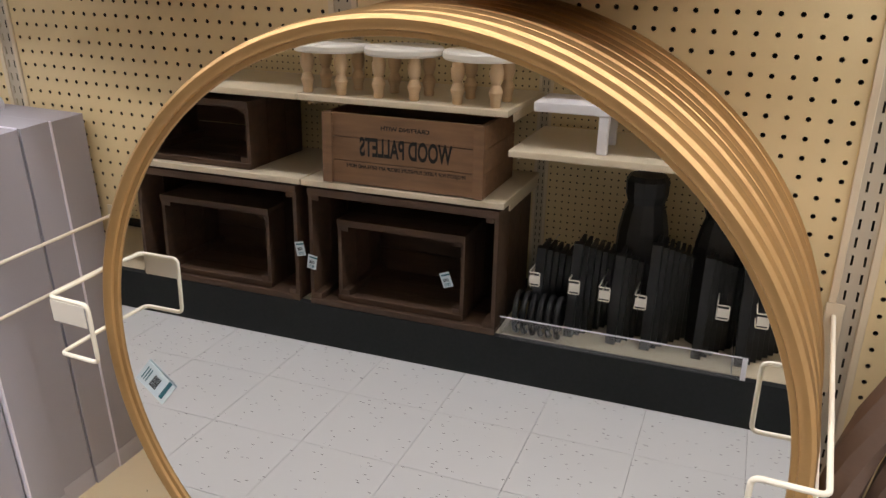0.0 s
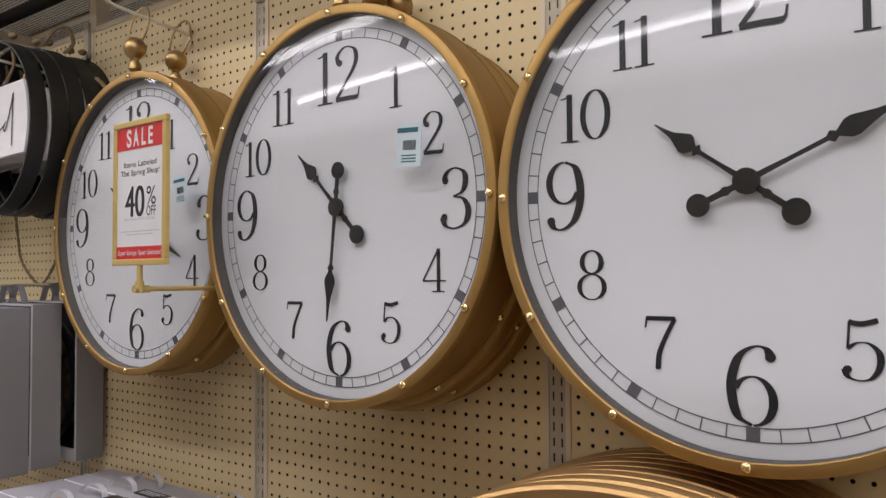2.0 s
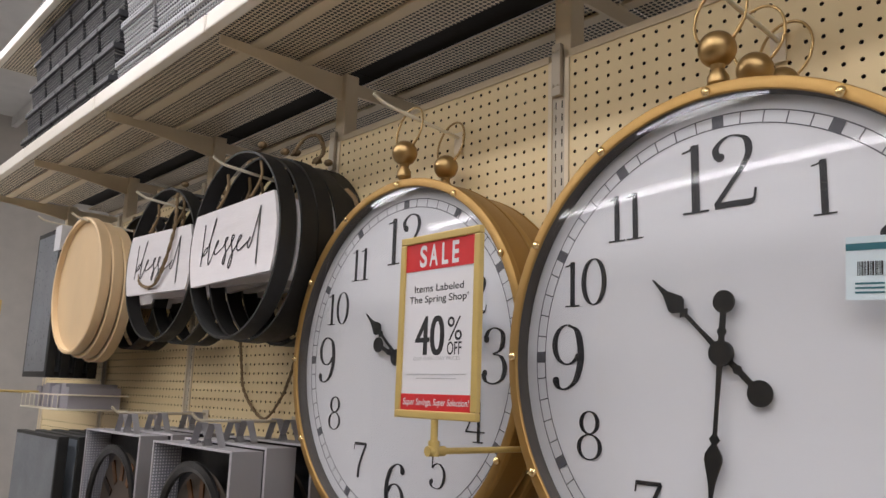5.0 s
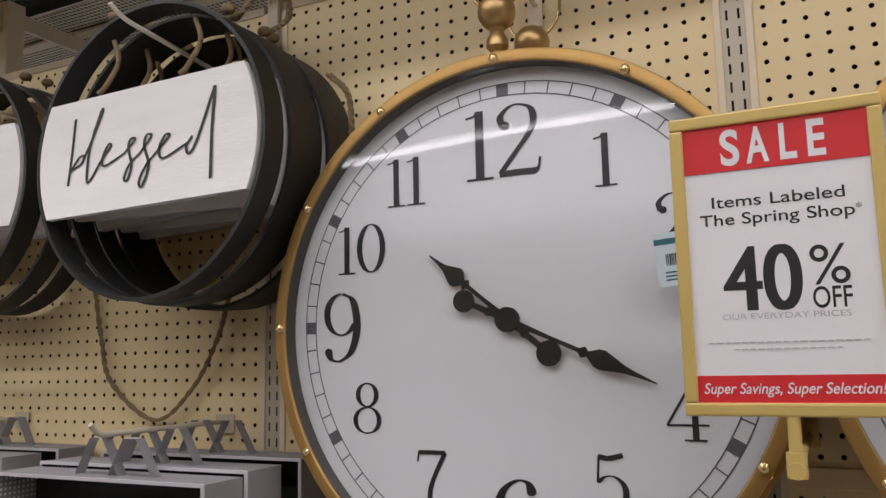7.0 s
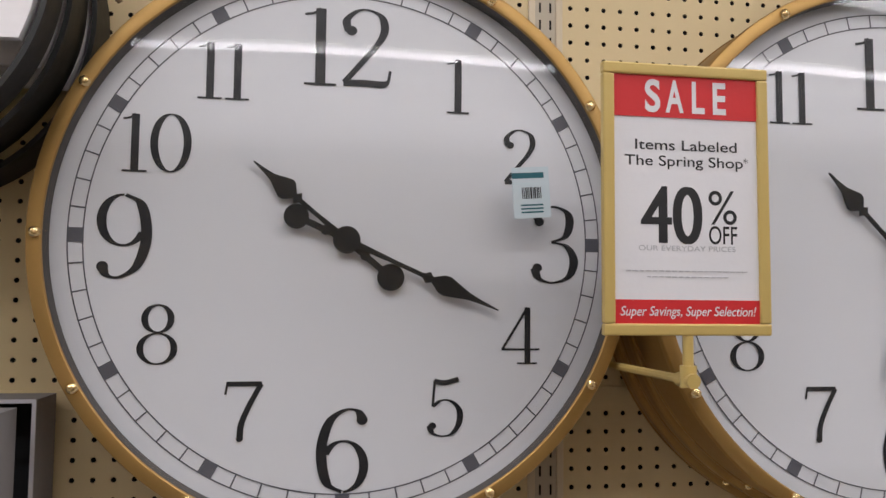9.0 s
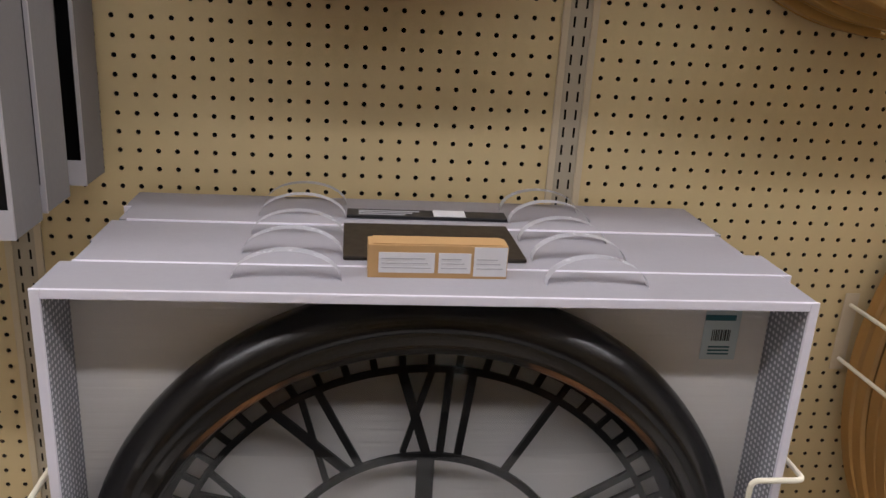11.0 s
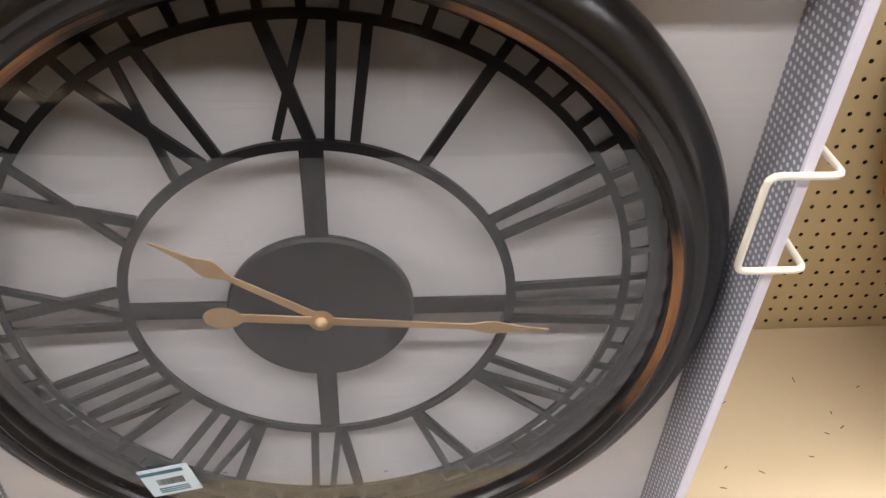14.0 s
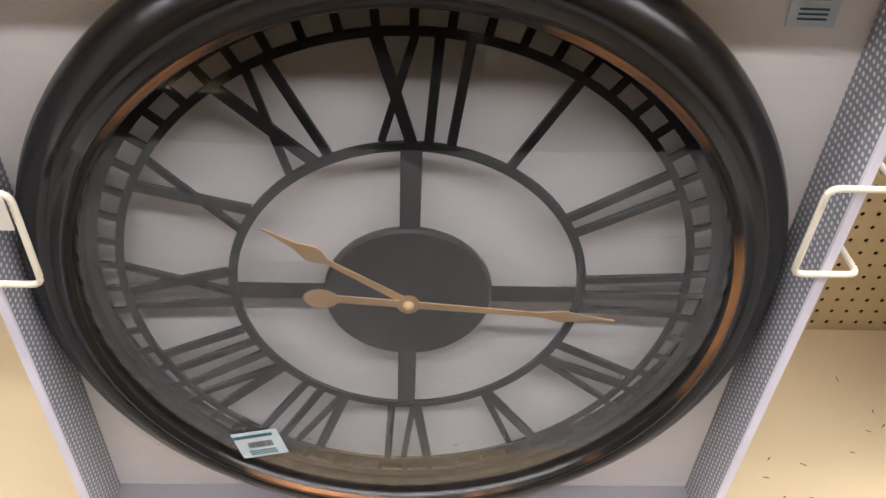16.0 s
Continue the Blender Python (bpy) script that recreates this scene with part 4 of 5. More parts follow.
def round_mirror():
    t = thing("round_mirror", Matrix(), "large round mirror in a thin brushed-gold frame", "mirror", "stacked gold mirrors")
    prof = [(MR, 0.012), (MR - 0.002, 0.004), (MR - 0.007, 0.0), (MR - 0.014, 0.0), (MR - 0.019, 0.003), (MR - 0.021, 0.009), (MR - 0.021, 0.015), (MR - 0.016, 0.026), (MR - 0.005, 0.027), (MR, 0.022)]
    part("frame", ring(prof, 160), GOLD_TUBE, t, "brushed gold ring frame", True)
    part("inner_lip", ring([(MR - 0.0205, 0.007), (MR - 0.027, 0.0085), (MR - 0.028, 0.012), (MR - 0.0205, 0.013)], 160), GOLD_TUBE, t, smooth=True)
    bm = bmesh.new()
    add_disc(bm, MR - 0.020, 0.0122, 128)
    part("mirror_glass", bm, MIRROR, t, "silvered glass")
    bm = bmesh.new()
    add_disc(bm, MR - 0.012, 0.024, 64)
    part("backing", bm, KRAFT, t)
    return t


LEAN = 2.1
m0 = round_mirror()
for k in range(9):
    y = -0.322 + (0.040 + 0.031 * (k - 1) if k else 0.0)
    place = pose(0.998 + 0.002 * math.sin(2.3 * k), y, DECK_Z + 0.004, -LEAN, 0, 1.77 - 0.1 * k) @ pose(0, 0, MR)
    if k:
        copy_thing(m0, place)
    else:
        m0.matrix_basis = place
price_tag(m0.matrix_basis @ pose(-0.427, 0.0105, -0.067, 0, 130, 0), 0.05, 0.06)

# ---- blessed hoop signs ----
SCRIPT = (
    ((0.166, 0.922), (0.146, 0.499), (0.132, 0.274)),
    ((0.137, 0.379), (0.186, 0.522), (0.215, 0.543), (0.207, 0.474), (0.146, 0.414)),
    ((0.207, 0.474), (0.267, 0.71), (0.313, 0.927), (0.305, 0.936), (0.25, 0.612), (0.236, 0.341), (0.25, 0.28), (0.319, 0.48), (0.362, 0.583), (0.348, 0.6), (0.319, 0.485), (0.331, 0.404), (0.435, 0.489)),
    ((0.435, 0.489), (0.487, 0.598), (0.466, 0.611), (0.455, 0.53), (0.472, 0.361), (0.452, 0.229), (0.435, 0.256), (0.463, 0.375), (0.515, 0.463)),
    ((0.515, 0.463), (0.57, 0.597), (0.547, 0.617), (0.536, 0.52), (0.559, 0.33), (0.527, 0.149), (0.512, 0.197), (0.544, 0.33), (0.608, 0.46)),
    ((0.608, 0.46), (0.66, 0.567), (0.639, 0.58), (0.611, 0.47), (0.631, 0.372), (0.749, 0.47)),
    ((0.772, 0.524), (0.743, 0.441), (0.755, 0.369), (0.792, 0.475), (0.876, 0.937)),
    ((0.876, 0.937), (0.862, 0.532), (0.856, 0.113)),
)


def hoop_sign(front):
    """A sign about the hoop's centre, its front edge at y = 0."""
    R = 0.231
    t = thing("hoop_sign", Matrix(), "black round hoop sign with white board lettered blessed" if front else "black round hoop sign behind others, jute loop", "sign", "hoop signs")
    part("hoop", ring([(R, 0.002), (R, 0.044), (R - 0.006, 0.044), (R - 0.006, 0.002)], 80), HOOP, t, smooth=True)
    bm = bmesh.new()
    top, low = 0.097, -0.089
    outline = []
    for k in range(13):
        z = low + (top - low) * k / 12
        outline.append((math.sqrt((R - 0.012) ** 2 - z * z), z))
    loop = outline + [(-x, z) for x, z in reversed(outline)]
    f = [bm.verts.new((x, -0.001, z)) for x, z in loop]
    g = [bm.verts.new((x, 0.011, z)) for x, z in loop]
    bm.faces.new(f)
    bm.faces.new(g[::-1])
    for k in range(len(loop)):
        bm.faces.new((f[k], g[k], g[(k + 1) % len(loop)], f[(k + 1) % len(loop)]))
    plank = part("board", bm, BOARD_WHITE, t, "whitewashed wooden board")
    if front:
        bm = bmesh.new()
        for n, letter in enumerate(SCRIPT):
            pts = curve2([(-0.205 + 0.40 * a, -0.085 + 0.165 * b) for a, b in letter], 6)
            add_stroke(bm, pts, -0.0018 - 0.0001 * n, 0.0036, 0.0058)
        part("script", bm, INK, plank, "thin dark hand lettering")
    for s in (-1, 1):
        x = s * 0.085
        knot = [(x, 0.022, R - 0.036), (x + 0.012, 0.020, R - 0.075), (x - 0.006, 0.012, R - 0.115), (x - 0.018, 0.009, R - 0.125)]
        part("rope_end", tube(spline(knot, 5), 0.0042, 7), ROPE, t, smooth=True)
        bm = bmesh.new()
        add_ball(bm, (x, 0.022, R + 0.004), 0.011, 10, 8, (1.2, 1, 0.8))
        part("knot", bm, ROPE, t, smooth=True)
    return t


def rope(points, r=0.0042, label="twisted jute hanging rope below the hoop signs"):
    """Two twisted strands along a smooth line."""
    t = thing("jute_rope", Matrix(), label, "rope", "jute ropes")
    line = spline(points, 14)
    for s in (0, 1):
        pts = []
        for k, p in enumerate(line):
            a = 1.1 * k + math.pi * s
            pts.append(p + Vector((math.cos(a), math.sin(a) * 0.7, math.sin(a) * 0.4)) * r * 0.55)
        part("strand", tube(pts, r * 0.72, 6), ROPE, t, smooth=True)
    return t


H1 = (-0.8265, 1.9335)
H2 = (-1.395, 1.950)
first = hoop_sign(True)
first.matrix_basis = pose(H1[0], -0.242, H1[1], 0, -1, 0)
second = hoop_sign(False)
second.matrix_basis = pose(H1[0] + 0.006, -0.190, H1[1] - 0.004, 0, 2, 0)
for k, (dx, dz, ry) in enumerate(((-0.004, 0.004, -3), (0.006, -0.006, 1), (0.0, -0.002, -2))):
    copy_thing(second, pose(H1[0] + dx, -0.140 + 0.0455 * k, H1[1] + dz, 0, ry, 0))
copy_thing(first, pose(H2[0], -0.190, H2[1], 0, 1, 2))
for k in range(2):
    copy_thing(second, pose(H2[0] + 0.008 * k, -0.112 + 0.052 * k, H2[1] - 0.004, 0, 2 - 3 * k, 0))
hook(H1[0] - 0.01, H1[1] + 0.172, 0.30)
hook(H2[0] - 0.01, H2[1] + 0.172, 0.27)
rope([(-1.172, -0.02, 1.775), (-1.148, -0.018, 1.66), (-1.120, -0.016, 1.579), (-1.012, -0.014, 1.513), (-0.925, -0.014, 1.57), (-0.870, -0.016, 1.655), (-0.845, -0.018, 1.725)])
rope([(H1[0] + 0.105, -0.15, H1[1] + 0.222), (H1[0] + 0.135, -0.135, H1[1] + 0.262), (H1[0] + 0.165, -0.115, H1[1] + 0.265), (H1[0] + 0.165, -0.10, H1[1] + 0.228), (H1[0] + 0.14, -0.11, H1[1] + 0.205)], 0.0055, "jute loop knotted over the top of the hoop signs")
rope([(H1[0] + 0.215, -0.06, H1[1] + 0.135), (H1[0] + 0.245, -0.05, H1[1] + 0.10), (H1[0] + 0.25, -0.045, H1[1] + 0.03)], 0.005, "jute end hanging beside the hoop signs")
rope([(H2[0] + 0.10, -0.19, H2[1] + 0.20), (H2[0] + 0.11, -0.195, H2[1] + 0.08), (H2[0] + 0.03, -0.20, H2[1] - 0.06), (H2[0] - 0.11, -0.195, H2[1] - 0.05), (H2[0] - 0.13, -0.185, H2[1] + 0.04)], 0.0052, "jute rope dangling across the white board")

# ---- round pine trays further along ----
for k in range(3):
    t = thing("round_tray", pose(-1.955 + 0.012 * k, -0.25 + 0.036 * k, 1.925 - 0.012 * k, 0, 3 * k, 1), "round pale pine tray hanging on a hook", "tray", "pine trays")
    bm = bmesh.new()
    add_disc(bm, 0.226, 0.02, 64)
    part("base", bm, PINE, t)
    part("edge", ring([(0.232, 0.0), (0.238, 0.003), (0.238, 0.034), (0.225, 0.034), (0.225, 0.002)], 72), PINE, t, smooth=True)
for k in range(2):
    copy_thing(second, pose(-1.80 + 0.02 * k, -0.112 + 0.052 * k, 1.94, 0, 4 * k, 0))
hook(-1.90, 2.125, 0.30)

# ---- hanging small boxed clocks ----


RIBBON = mat("grey_ribbon", (0.36, 0.35, 0.36), 0.5, var=0.05)


def small_box(at, w, h, d):
    t = thing("small_clock_carton", at, "grey hanging carton with window, dark clock inside", "carton", "small clock cartons")
    e = 0.004
    part("side", box(-w, -w + e, 0, d, -h, 0), CARD_SMALL, t)
    part("side", box(-e, 0, 0, d, -h, 0), CARD_SMALL, t)
    part("top", box(-w + e, -e, 0, d, -e, 0), CARD_SMALL, t)
    part("bottom", box(-w + e, -e, 0, d, -h, -h + e), CARD_SMALL, t)
    # black back: the dark of the carton's opening is put into its colour
    part("back", box(-w + e, -e, d - e, d, -h + e, -e), INK, t, "back panel, coloured black for the shade inside the carton")
    part("lining", box(-w + e + 0.0005, -w + e + 0.002, 0.002, d - e - 0.001, -h + e, -e), CARD_DOT, t)
    bm = bmesh.new()
    f = 0.0035
    add_box(bm, -w - 0.001, -w + f, -0.002, 0.001, -h, 0.001)
    add_box(bm, -f, 0.001, -0.002, 0.001, -h, 0.001)
    add_box(bm, -w + f, -f, -0.002, 0.001, -f, 0.001)
    add_box(bm, -w + f, -f, -0.002, 0.001, -h, -h + 0.032)
    part("cut_edge", bm, CARD_LIGHT, t, "pale cut card edge")
    cx, cz, r = -w / 2, -h / 2 - 0.005, min(w, h) * 0.44
    bm = ring([(r, 0.016), (r, 0.008), (r - 0.012, 0.003), (r - 0.024, 0.008), (r - 0.024, 0.016)], 48)
    for v in bm.verts:
        v.co += Vector((cx, 0, cz))
    part("clock_rim", bm, IRON, t, smooth=True)
    bm = bmesh.new()
    add_disc(bm, r - 0.02, d * 0.55, 40, cx, cz)
    # face colour kept dark to carry the shade inside the carton
    part("clock_face", bm, mat("shaded_clock_face", (0.10, 0.08, 0.065), 0.6, var=0.4, scale=9), t, "wooden clock face, its colour darkened for the shade inside")
    bm = bmesh.new()
    for k in range(12):
        a = radians(30 * k)
        bar(bm, cx + r * 0.45 * math.sin(a), cz + r * 0.45 * math.cos(a), cx + r * 0.82 * math.sin(a), cz + r * 0.82 * math.cos(a), 0.02, d * 0.55 - 0.004, d * 0.55 - 0.001)
    part("numeral_ring", bm, COPPER, t, "dark bronze numerals")
    for x0, x1 in ((-w * 0.62, -w * 0.50), (-w * 0.46, -w * 0.34)):
        bm = bmesh.new()
        ux = (x0 + x1) / 2
        pts = [(x0 - 0.015, d * 0.5, 0.0), (ux - 0.012, d * 0.5, 0.052), (ux + 0.012, d * 0.5, 0.052), (x1 + 0.02, d * 0.5, 0.0)]
        rows = [(bm.verts.new((a, b - 0.009, c)), bm.verts.new((a, b + 0.009, c))) for a, b, c in pts]
        for a, b in zip(rows, rows[1:]):
            bm.faces.new((a[0], b[0], b[1], a[1]))
        bmesh.ops.solidify(bm, geom=list(bm.faces), thickness=0.0012)
        part("ribbon_handle", bm, RIBBON, t, "greyish ribbon handle")
    return t


sb = small_box(pose(-0.652, -0.285, 1.455), 0.410, 0.420, 0.076)
copy_thing(sb, pose(-0.648, -0.205, 1.462))
copy_thing(sb, pose(-0.640, -0.092, 1.466))
copy_thing(sb, pose(-1.190, -0.270, 1.458))
copy_thing(sb, pose(-1.175, -0.190, 1.462))
copy_thing(sb, pose(-1.160, -0.092, 1.466))
for x in (-0.86, -1.375):
    t = thing("bar_hook", pose(x, 0, 1.512), "grey steel bar hook carrying cartons by their handles", "hook", "bar hooks")
    part("rod", tube(bent([(0, -0.004, 0), (0, -0.27, 0.0), (0, -0.285, 0.016)], 0.01), 0.004, 10), STEEL, t, smooth=True)
    part("plate", box(-0.02, 0.02, -0.006, -0.004, -0.02, 0.012, 0.001), STEEL, t)

# ---- goods further along the wall ----
for k in range(4):
    t = thing("framed_print", pose(-2.215 + 0.0 * k, -0.235 + 0.05 * k, 2.17, 0, 0, 0), "tall dark framed print in clear wrap, white corners", "picture", "wrapped prints")
    part("frame", box(-0.30, 0.0, 0, 0.03, -0.56, 0, 0.002), HOOP, t)
    part("print", box(-0.28, -0.02, -0.002, -0.0005, -0.54, -0.02), mat("pale_print", (0.15, 0.165, 0.185), 0.3, var=0.35, scale=9), t)
    part("corner_guard", box(-0.07, 0.004, -0.005, 0.034, -0.09, 0.004), PAPER, t)
hook(-2.36, 2.185, 0.29)
sale_sign(-2.36, -0.40, 1.60)
t = thing("wire_basket", pose(-2.22, 0, 1.50), "ivory wire basket on the pegboard holding pale packs", "basket")
for z in (0.0, 0.05):
    part("wire", tube(bent([(-0.25, -0.005, z), (-0.25, -0.24, z), (0.22, -0.24, z), (0.22, -0.005, z)], 0.01), 0.003, 8), WIRE, t, smooth=True)
for k in range(9):
    x = -0.24 + 0.055 * k
    part("wire", tube([(x, -0.24, 0.05), (x, -0.24, 0.0), (x, -0.005, 0.0)], 0.0018, 6), WIRE, t)
for k in range(7):
    t = thing("grey_pack", pose(-2.39 + 0.055 * k, -0.21 + 0.006 * (k % 2), 1.503), "slim pale grey pack standing in the wire basket", "pack", "pale packs")
    part("pack_body", box(0, 0.05, 0, 0.18, 0, 0.075 + 0.006 * (k % 3), 0.002), CARD_GREY, t)
for k in range(5):
    t = thing("canvas_picture", pose(-1.66 + 0.01 * (k % 2), -0.33 + 0.055 * k, 1.09), "wrapped pale landscape canvas with black edges", "picture", "canvases")
    part("canvas", box(-0.46, 0, 0, 0.03, 0, 0.34, 0.003), HOOP, t)
    part("print", box(-0.45, -0.01, -0.0015, -0.0003, 0.01, 0.33), mat("misty_print", (0.17, 0.19, 0.215), 0.35, var=0.5, scale=8), t)
t = thing("side_shelf", pose(-2.286, 0, 1.085), "ivory steel shelf on the pegboard", "shelf")
part("plate", box(0.01, BAY - 0.01, -0.38, -0.006, -0.025, 0.0, 0.004), TRIM, t)

# ---- woven baskets on the high shelf, and a second tier above them ----


def woven_basket(w, d, h, material, label):
    t = thing("woven_basket", Matrix(), label, "basket", "baskets on the high shelf")
    bm = bmesh.new()
    n = 12
    for k in range(n):
        z0, z1 = h * k / n, h * (k + 1) / n
        s = 0.88 + 0.12 * k / n
        add_box(bm, -w / 2 * s, w / 2 * s, -d / 2 * s, d / 2 * s, z0 + 0.0008, z1 - 0.0008, 0.003)
    part("weave", bm, material, t)
    part("rim", box(-w / 2 - 0.004, w / 2 + 0.004, -d / 2 - 0.004, d / 2 + 0.004, h - 0.016, h + 0.004, 0.004), material, t)
    return t


dotk = dotted("black_weave_holes", (0.035, 0.035, 0.04), (0.20, 0.19, 0.18), 0.012, 0.0026, 0.6)
dotg = dotted("grey_weave_holes", (0.42, 0.42, 0.44), (0.09, 0.09, 0.10), 0.0145, 0.0045, 0.6)
bk = woven_basket(0.185, 0.26, 0.11, dotk, "black woven basket stacked on the high shelf")
gb = woven_basket(0.245, 0.28, 0.13, dotg, "grey woven basket stacked on the high shelf")
Z1 = SHELF_Z + 0.005
for col in range(5):
    for lev in range(5):
        if col or lev:
            copy_thing(bk, pose(-1.63 - 0.20 * col, -0.215 + 0.004 * lev, Z1 + 0.112 * lev))
        else:
            bk.matrix_basis = pose(-1.63, -0.215, Z1)
for col in range(12):
    for lev in range(5):
        if col or lev:
            copy_thing(gb, pose(-1.36 + 0.255 * col, -0.205 + 0.004 * (lev % 2), Z1 + 0.133 * lev))
        else:
            gb.matrix_basis = pose(-1.36, -0.205, Z1)
tier = thing("second_shelf", pose(0, 0, 3.02), "ivory steel shelf above the black baskets", "shelf")
part("plate", box(-3.04, -1.50, -0.36, 0.3, -0.01, 0.0), SHELF_PUNCHED, tier)
part("front_lip", box(-3.04, -1.50, -0.385, -0.36, -0.016, 0.03, 0.004), LIP, tier, "pale rounded front lip")
for x in (-3.0, -1.53):
    part("post", box(x - 0.02, x + 0.02, 0.30, 0.34, SHELF_Z - 3.02 + 0.004, 0.0), TRIM, tier)
for col in range(5):
    copy_thing(bk, pose(-1.63 - 0.20 * col, -0.215, 3.022))

# ---- dark round woven piece beside the mirrors ----
t = thing("round_basket_tray", pose(1.925, -0.165, DECK_Z + 0.405, -14, 0, 0), "dark brown woven round tray leaning on the pegboard", "tray")
for k in range(7):
    r = 0.385 - 0.05 * k
    loop = [(r * math.sin(2 * math.pi * q / 48), -0.012 + 0.003 * math.sin(q * 2.1 + k), r * math.cos(2 * math.pi * q / 48)) for q in range(48)]
    part("coil", tube(loop, 0.026 if k == 0 else 0.022, 8, True), BROWN_WEAVE, t, smooth=True)

# ---- the shelving across the aisle, seen in the mirror ----
OY = -1.752
OB = -2.21
BAY2 = 0.7335
OX = -0.026
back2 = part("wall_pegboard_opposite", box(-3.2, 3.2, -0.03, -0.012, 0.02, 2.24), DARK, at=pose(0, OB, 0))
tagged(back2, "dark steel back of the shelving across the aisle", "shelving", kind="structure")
for b in range(-3, 4):
    ob = new("panel", PEG_LOW)
    ob.parent = back2
    ob.matrix_basis = pose(OX + (b + 1) * BAY2 - P, 0, 0.173 + P, 0, 0, 180) @ Matrix.Diagonal((BAY2 / BAY, 1, 1, 1))
    ob = new("panel", PEG_HIGH)
    ob.parent = back2
    ob.matrix_basis = pose(OX + (b + 1) * BAY2 - P, 0, 0.173 + 48 * P + P, 0, 0, 180) @ Matrix.Diagonal((BAY2 / BAY, 1, 1, 1))
    ob = new("slotted_strip", STRIP)
    ob.parent = back2
    ob.matrix_basis = pose(OX + b * BAY2, 0.001, 0.19, 0, 0, 180)
    for s in (-1, 1):
        x0, x1 = sorted((OX + b * BAY2 + s * 0.0155, OX + b * BAY2 + s * P))
        part("upright_edge", box(x0, x1, -0.008, 0.004, 0.02, 2.24), TRIM, back2)
bm = bmesh.new()
for b in range(-4, 4):
    add_box(bm, OX + b * BAY2 + 0.002, OX + (b + 1) * BAY2 - 0.002, OB + 0.005, OY - 0.031, 0.142, 0.160, 0.003)
tagged(part("base_deck_opposite", bm, TRIM), "ivory steel base deck across the aisle", "shelf", kind="structure")
tagged(part("kick_plate_opposite", box(-4 * BAY2, 4 * BAY2, OY - 0.03, OY, 0.0, 0.158, 0.002), KICK), "black kick plate across the aisle", "kick plate", kind="structure")


def plain_shelf(x0, x1, z, depth):
    t = thing("metal_shelf", pose(0, 0, z), "ivory steel shelf across the aisle", "shelf", "shelves across the aisle")
    part("plate", box(x0 + 0.003, x1 - 0.003, OB + 0.005, OB + depth, -0.022, 0.0, 0.004), TRIM, t)
    for x in (x0 + 0.01, x1 - 0.01):
        bm = bmesh.new()
        add_box(bm, x - 0.002, x + 0.002, OB + 0.004, OB + depth * 0.8, -0.05, -0.024)
        part("bracket", bm, TRIM, t)
    return t


for b in range(-3, 1):
    plain_shelf(OX + b * BAY2, OX + (b + 1) * BAY2, 0.618, OY - OB)
    plain_shelf(OX + b * BAY2, OX + (b + 1) * BAY2, 0.910, OY - OB)
    plain_shelf(OX + b * BAY2, OX + (b + 1) * BAY2, 1.45, OY - OB)
for b in range(1, 4):
    plain_shelf(OX + b * BAY2, OX + (b + 1) * BAY2, 0.790, OY - OB)
    plain_shelf(OX + b * BAY2, OX + (b + 1) * BAY2, 1.45, OY - OB)


def crate(x0, x1, z0, z1, depth, y_front, label):
    """An open crate on its side, mouth towards +y."""
    t = thing("wooden_crate", pose(0, 0, 0), label, "crate", "wooden crates")
    w = 0.014
    yb = y_front - depth
    planks = 3
    for k in range(planks):
        a, b = z0 + (z1 - z0) * k / planks + 0.002, z0 + (z1 - z0) * (k + 1) / planks - 0.002
        part("plank", box(x0 + w, x1 - w, yb, yb + w, a, b, 0.002), CRATE, t)
    for k in range(planks):
        a, b = yb + depth * k / planks + 0.002, yb + depth * (k + 1) / planks - 0.002
        part("plank", box(x0, x1, a, b, z0, z0 + w, 0.002), CRATE, t)
        part("plank", box(x0, x1, a, b, z1 - w, z1, 0.002), CRATE, t)
        part("plank", box(x0, x0 + w, a, b, z0 + w, z1 - w, 0.002), CRATE, t)
        part("plank", box(x1 - w, x1, a, b, z0 + w, z1 - w, 0.002), CRATE, t)
    c = 0.028
    for x in (x0 + w, x1 - w - c):
        for z in (z0 + w, z1 - w - c):
            part("corner_post", box(x, x + c, yb + w, y_front - 0.001, z, z + c, 0.003), CRATE, t)
    part("mouth_rail", box(x0 - 0.001, x1 + 0.001, y_front - 0.012, y_front + 0.003, z1 - 0.024, z1 + 0.001, 0.002), CRATE, t)
    part("mouth_rail", box(x0 - 0.001, x1 + 0.001, y_front - 0.012, y_front + 0.003, z0 - 0.0, z0 + 0.022, 0.002), CRATE, t)
    return t


for s in (-0.012, -0.750):
    crate(0.012 + s, 0.702 + s, 0.160, 0.588, 0.40, OY - 0.004, "large brown stained wooden crate lying on its side")
    crate(0.108 + s + 0.02 * s, 0.581 + s + 0.02 * s, 0.176, 0.480, 0.34, OY - 0.035, "smaller brown wooden crate nested inside a larger one")
crate(-0.735, -0.24, 0.620, 0.86, 0.36, OY - 0.03, "brown wooden crate lying on a shelf")

# the lettered crate
t = thing("lettered_crate", pose(0.070, OY - 0.004, 0.6205), "brown wooden storage crate lettered wood pallets", "crate")
w = 0.565
for k in range(3):
    part("plank", box(0, w, -0.014, 0, 0.079 * k + 0.002, 0.079 * (k + 1), 0.002), CRATE_PALE, t)
    part("plank", box(0, w, -0.33, -0.316, 0.079 * k + 0.002, 0.079 * (k + 1), 0.002), CRATE_PALE, t)
    part("plank", box(0, 0.014, -0.315, -0.015, 0.079 * k + 0.002, 0.079 * (k + 1), 0.002), CRATE_PALE, t)
    part("plank", box(w - 0.014, w, -0.315, -0.015, 0.079 * k + 0.002, 0.079 * (k + 1), 0.002), CRATE_PALE, t)
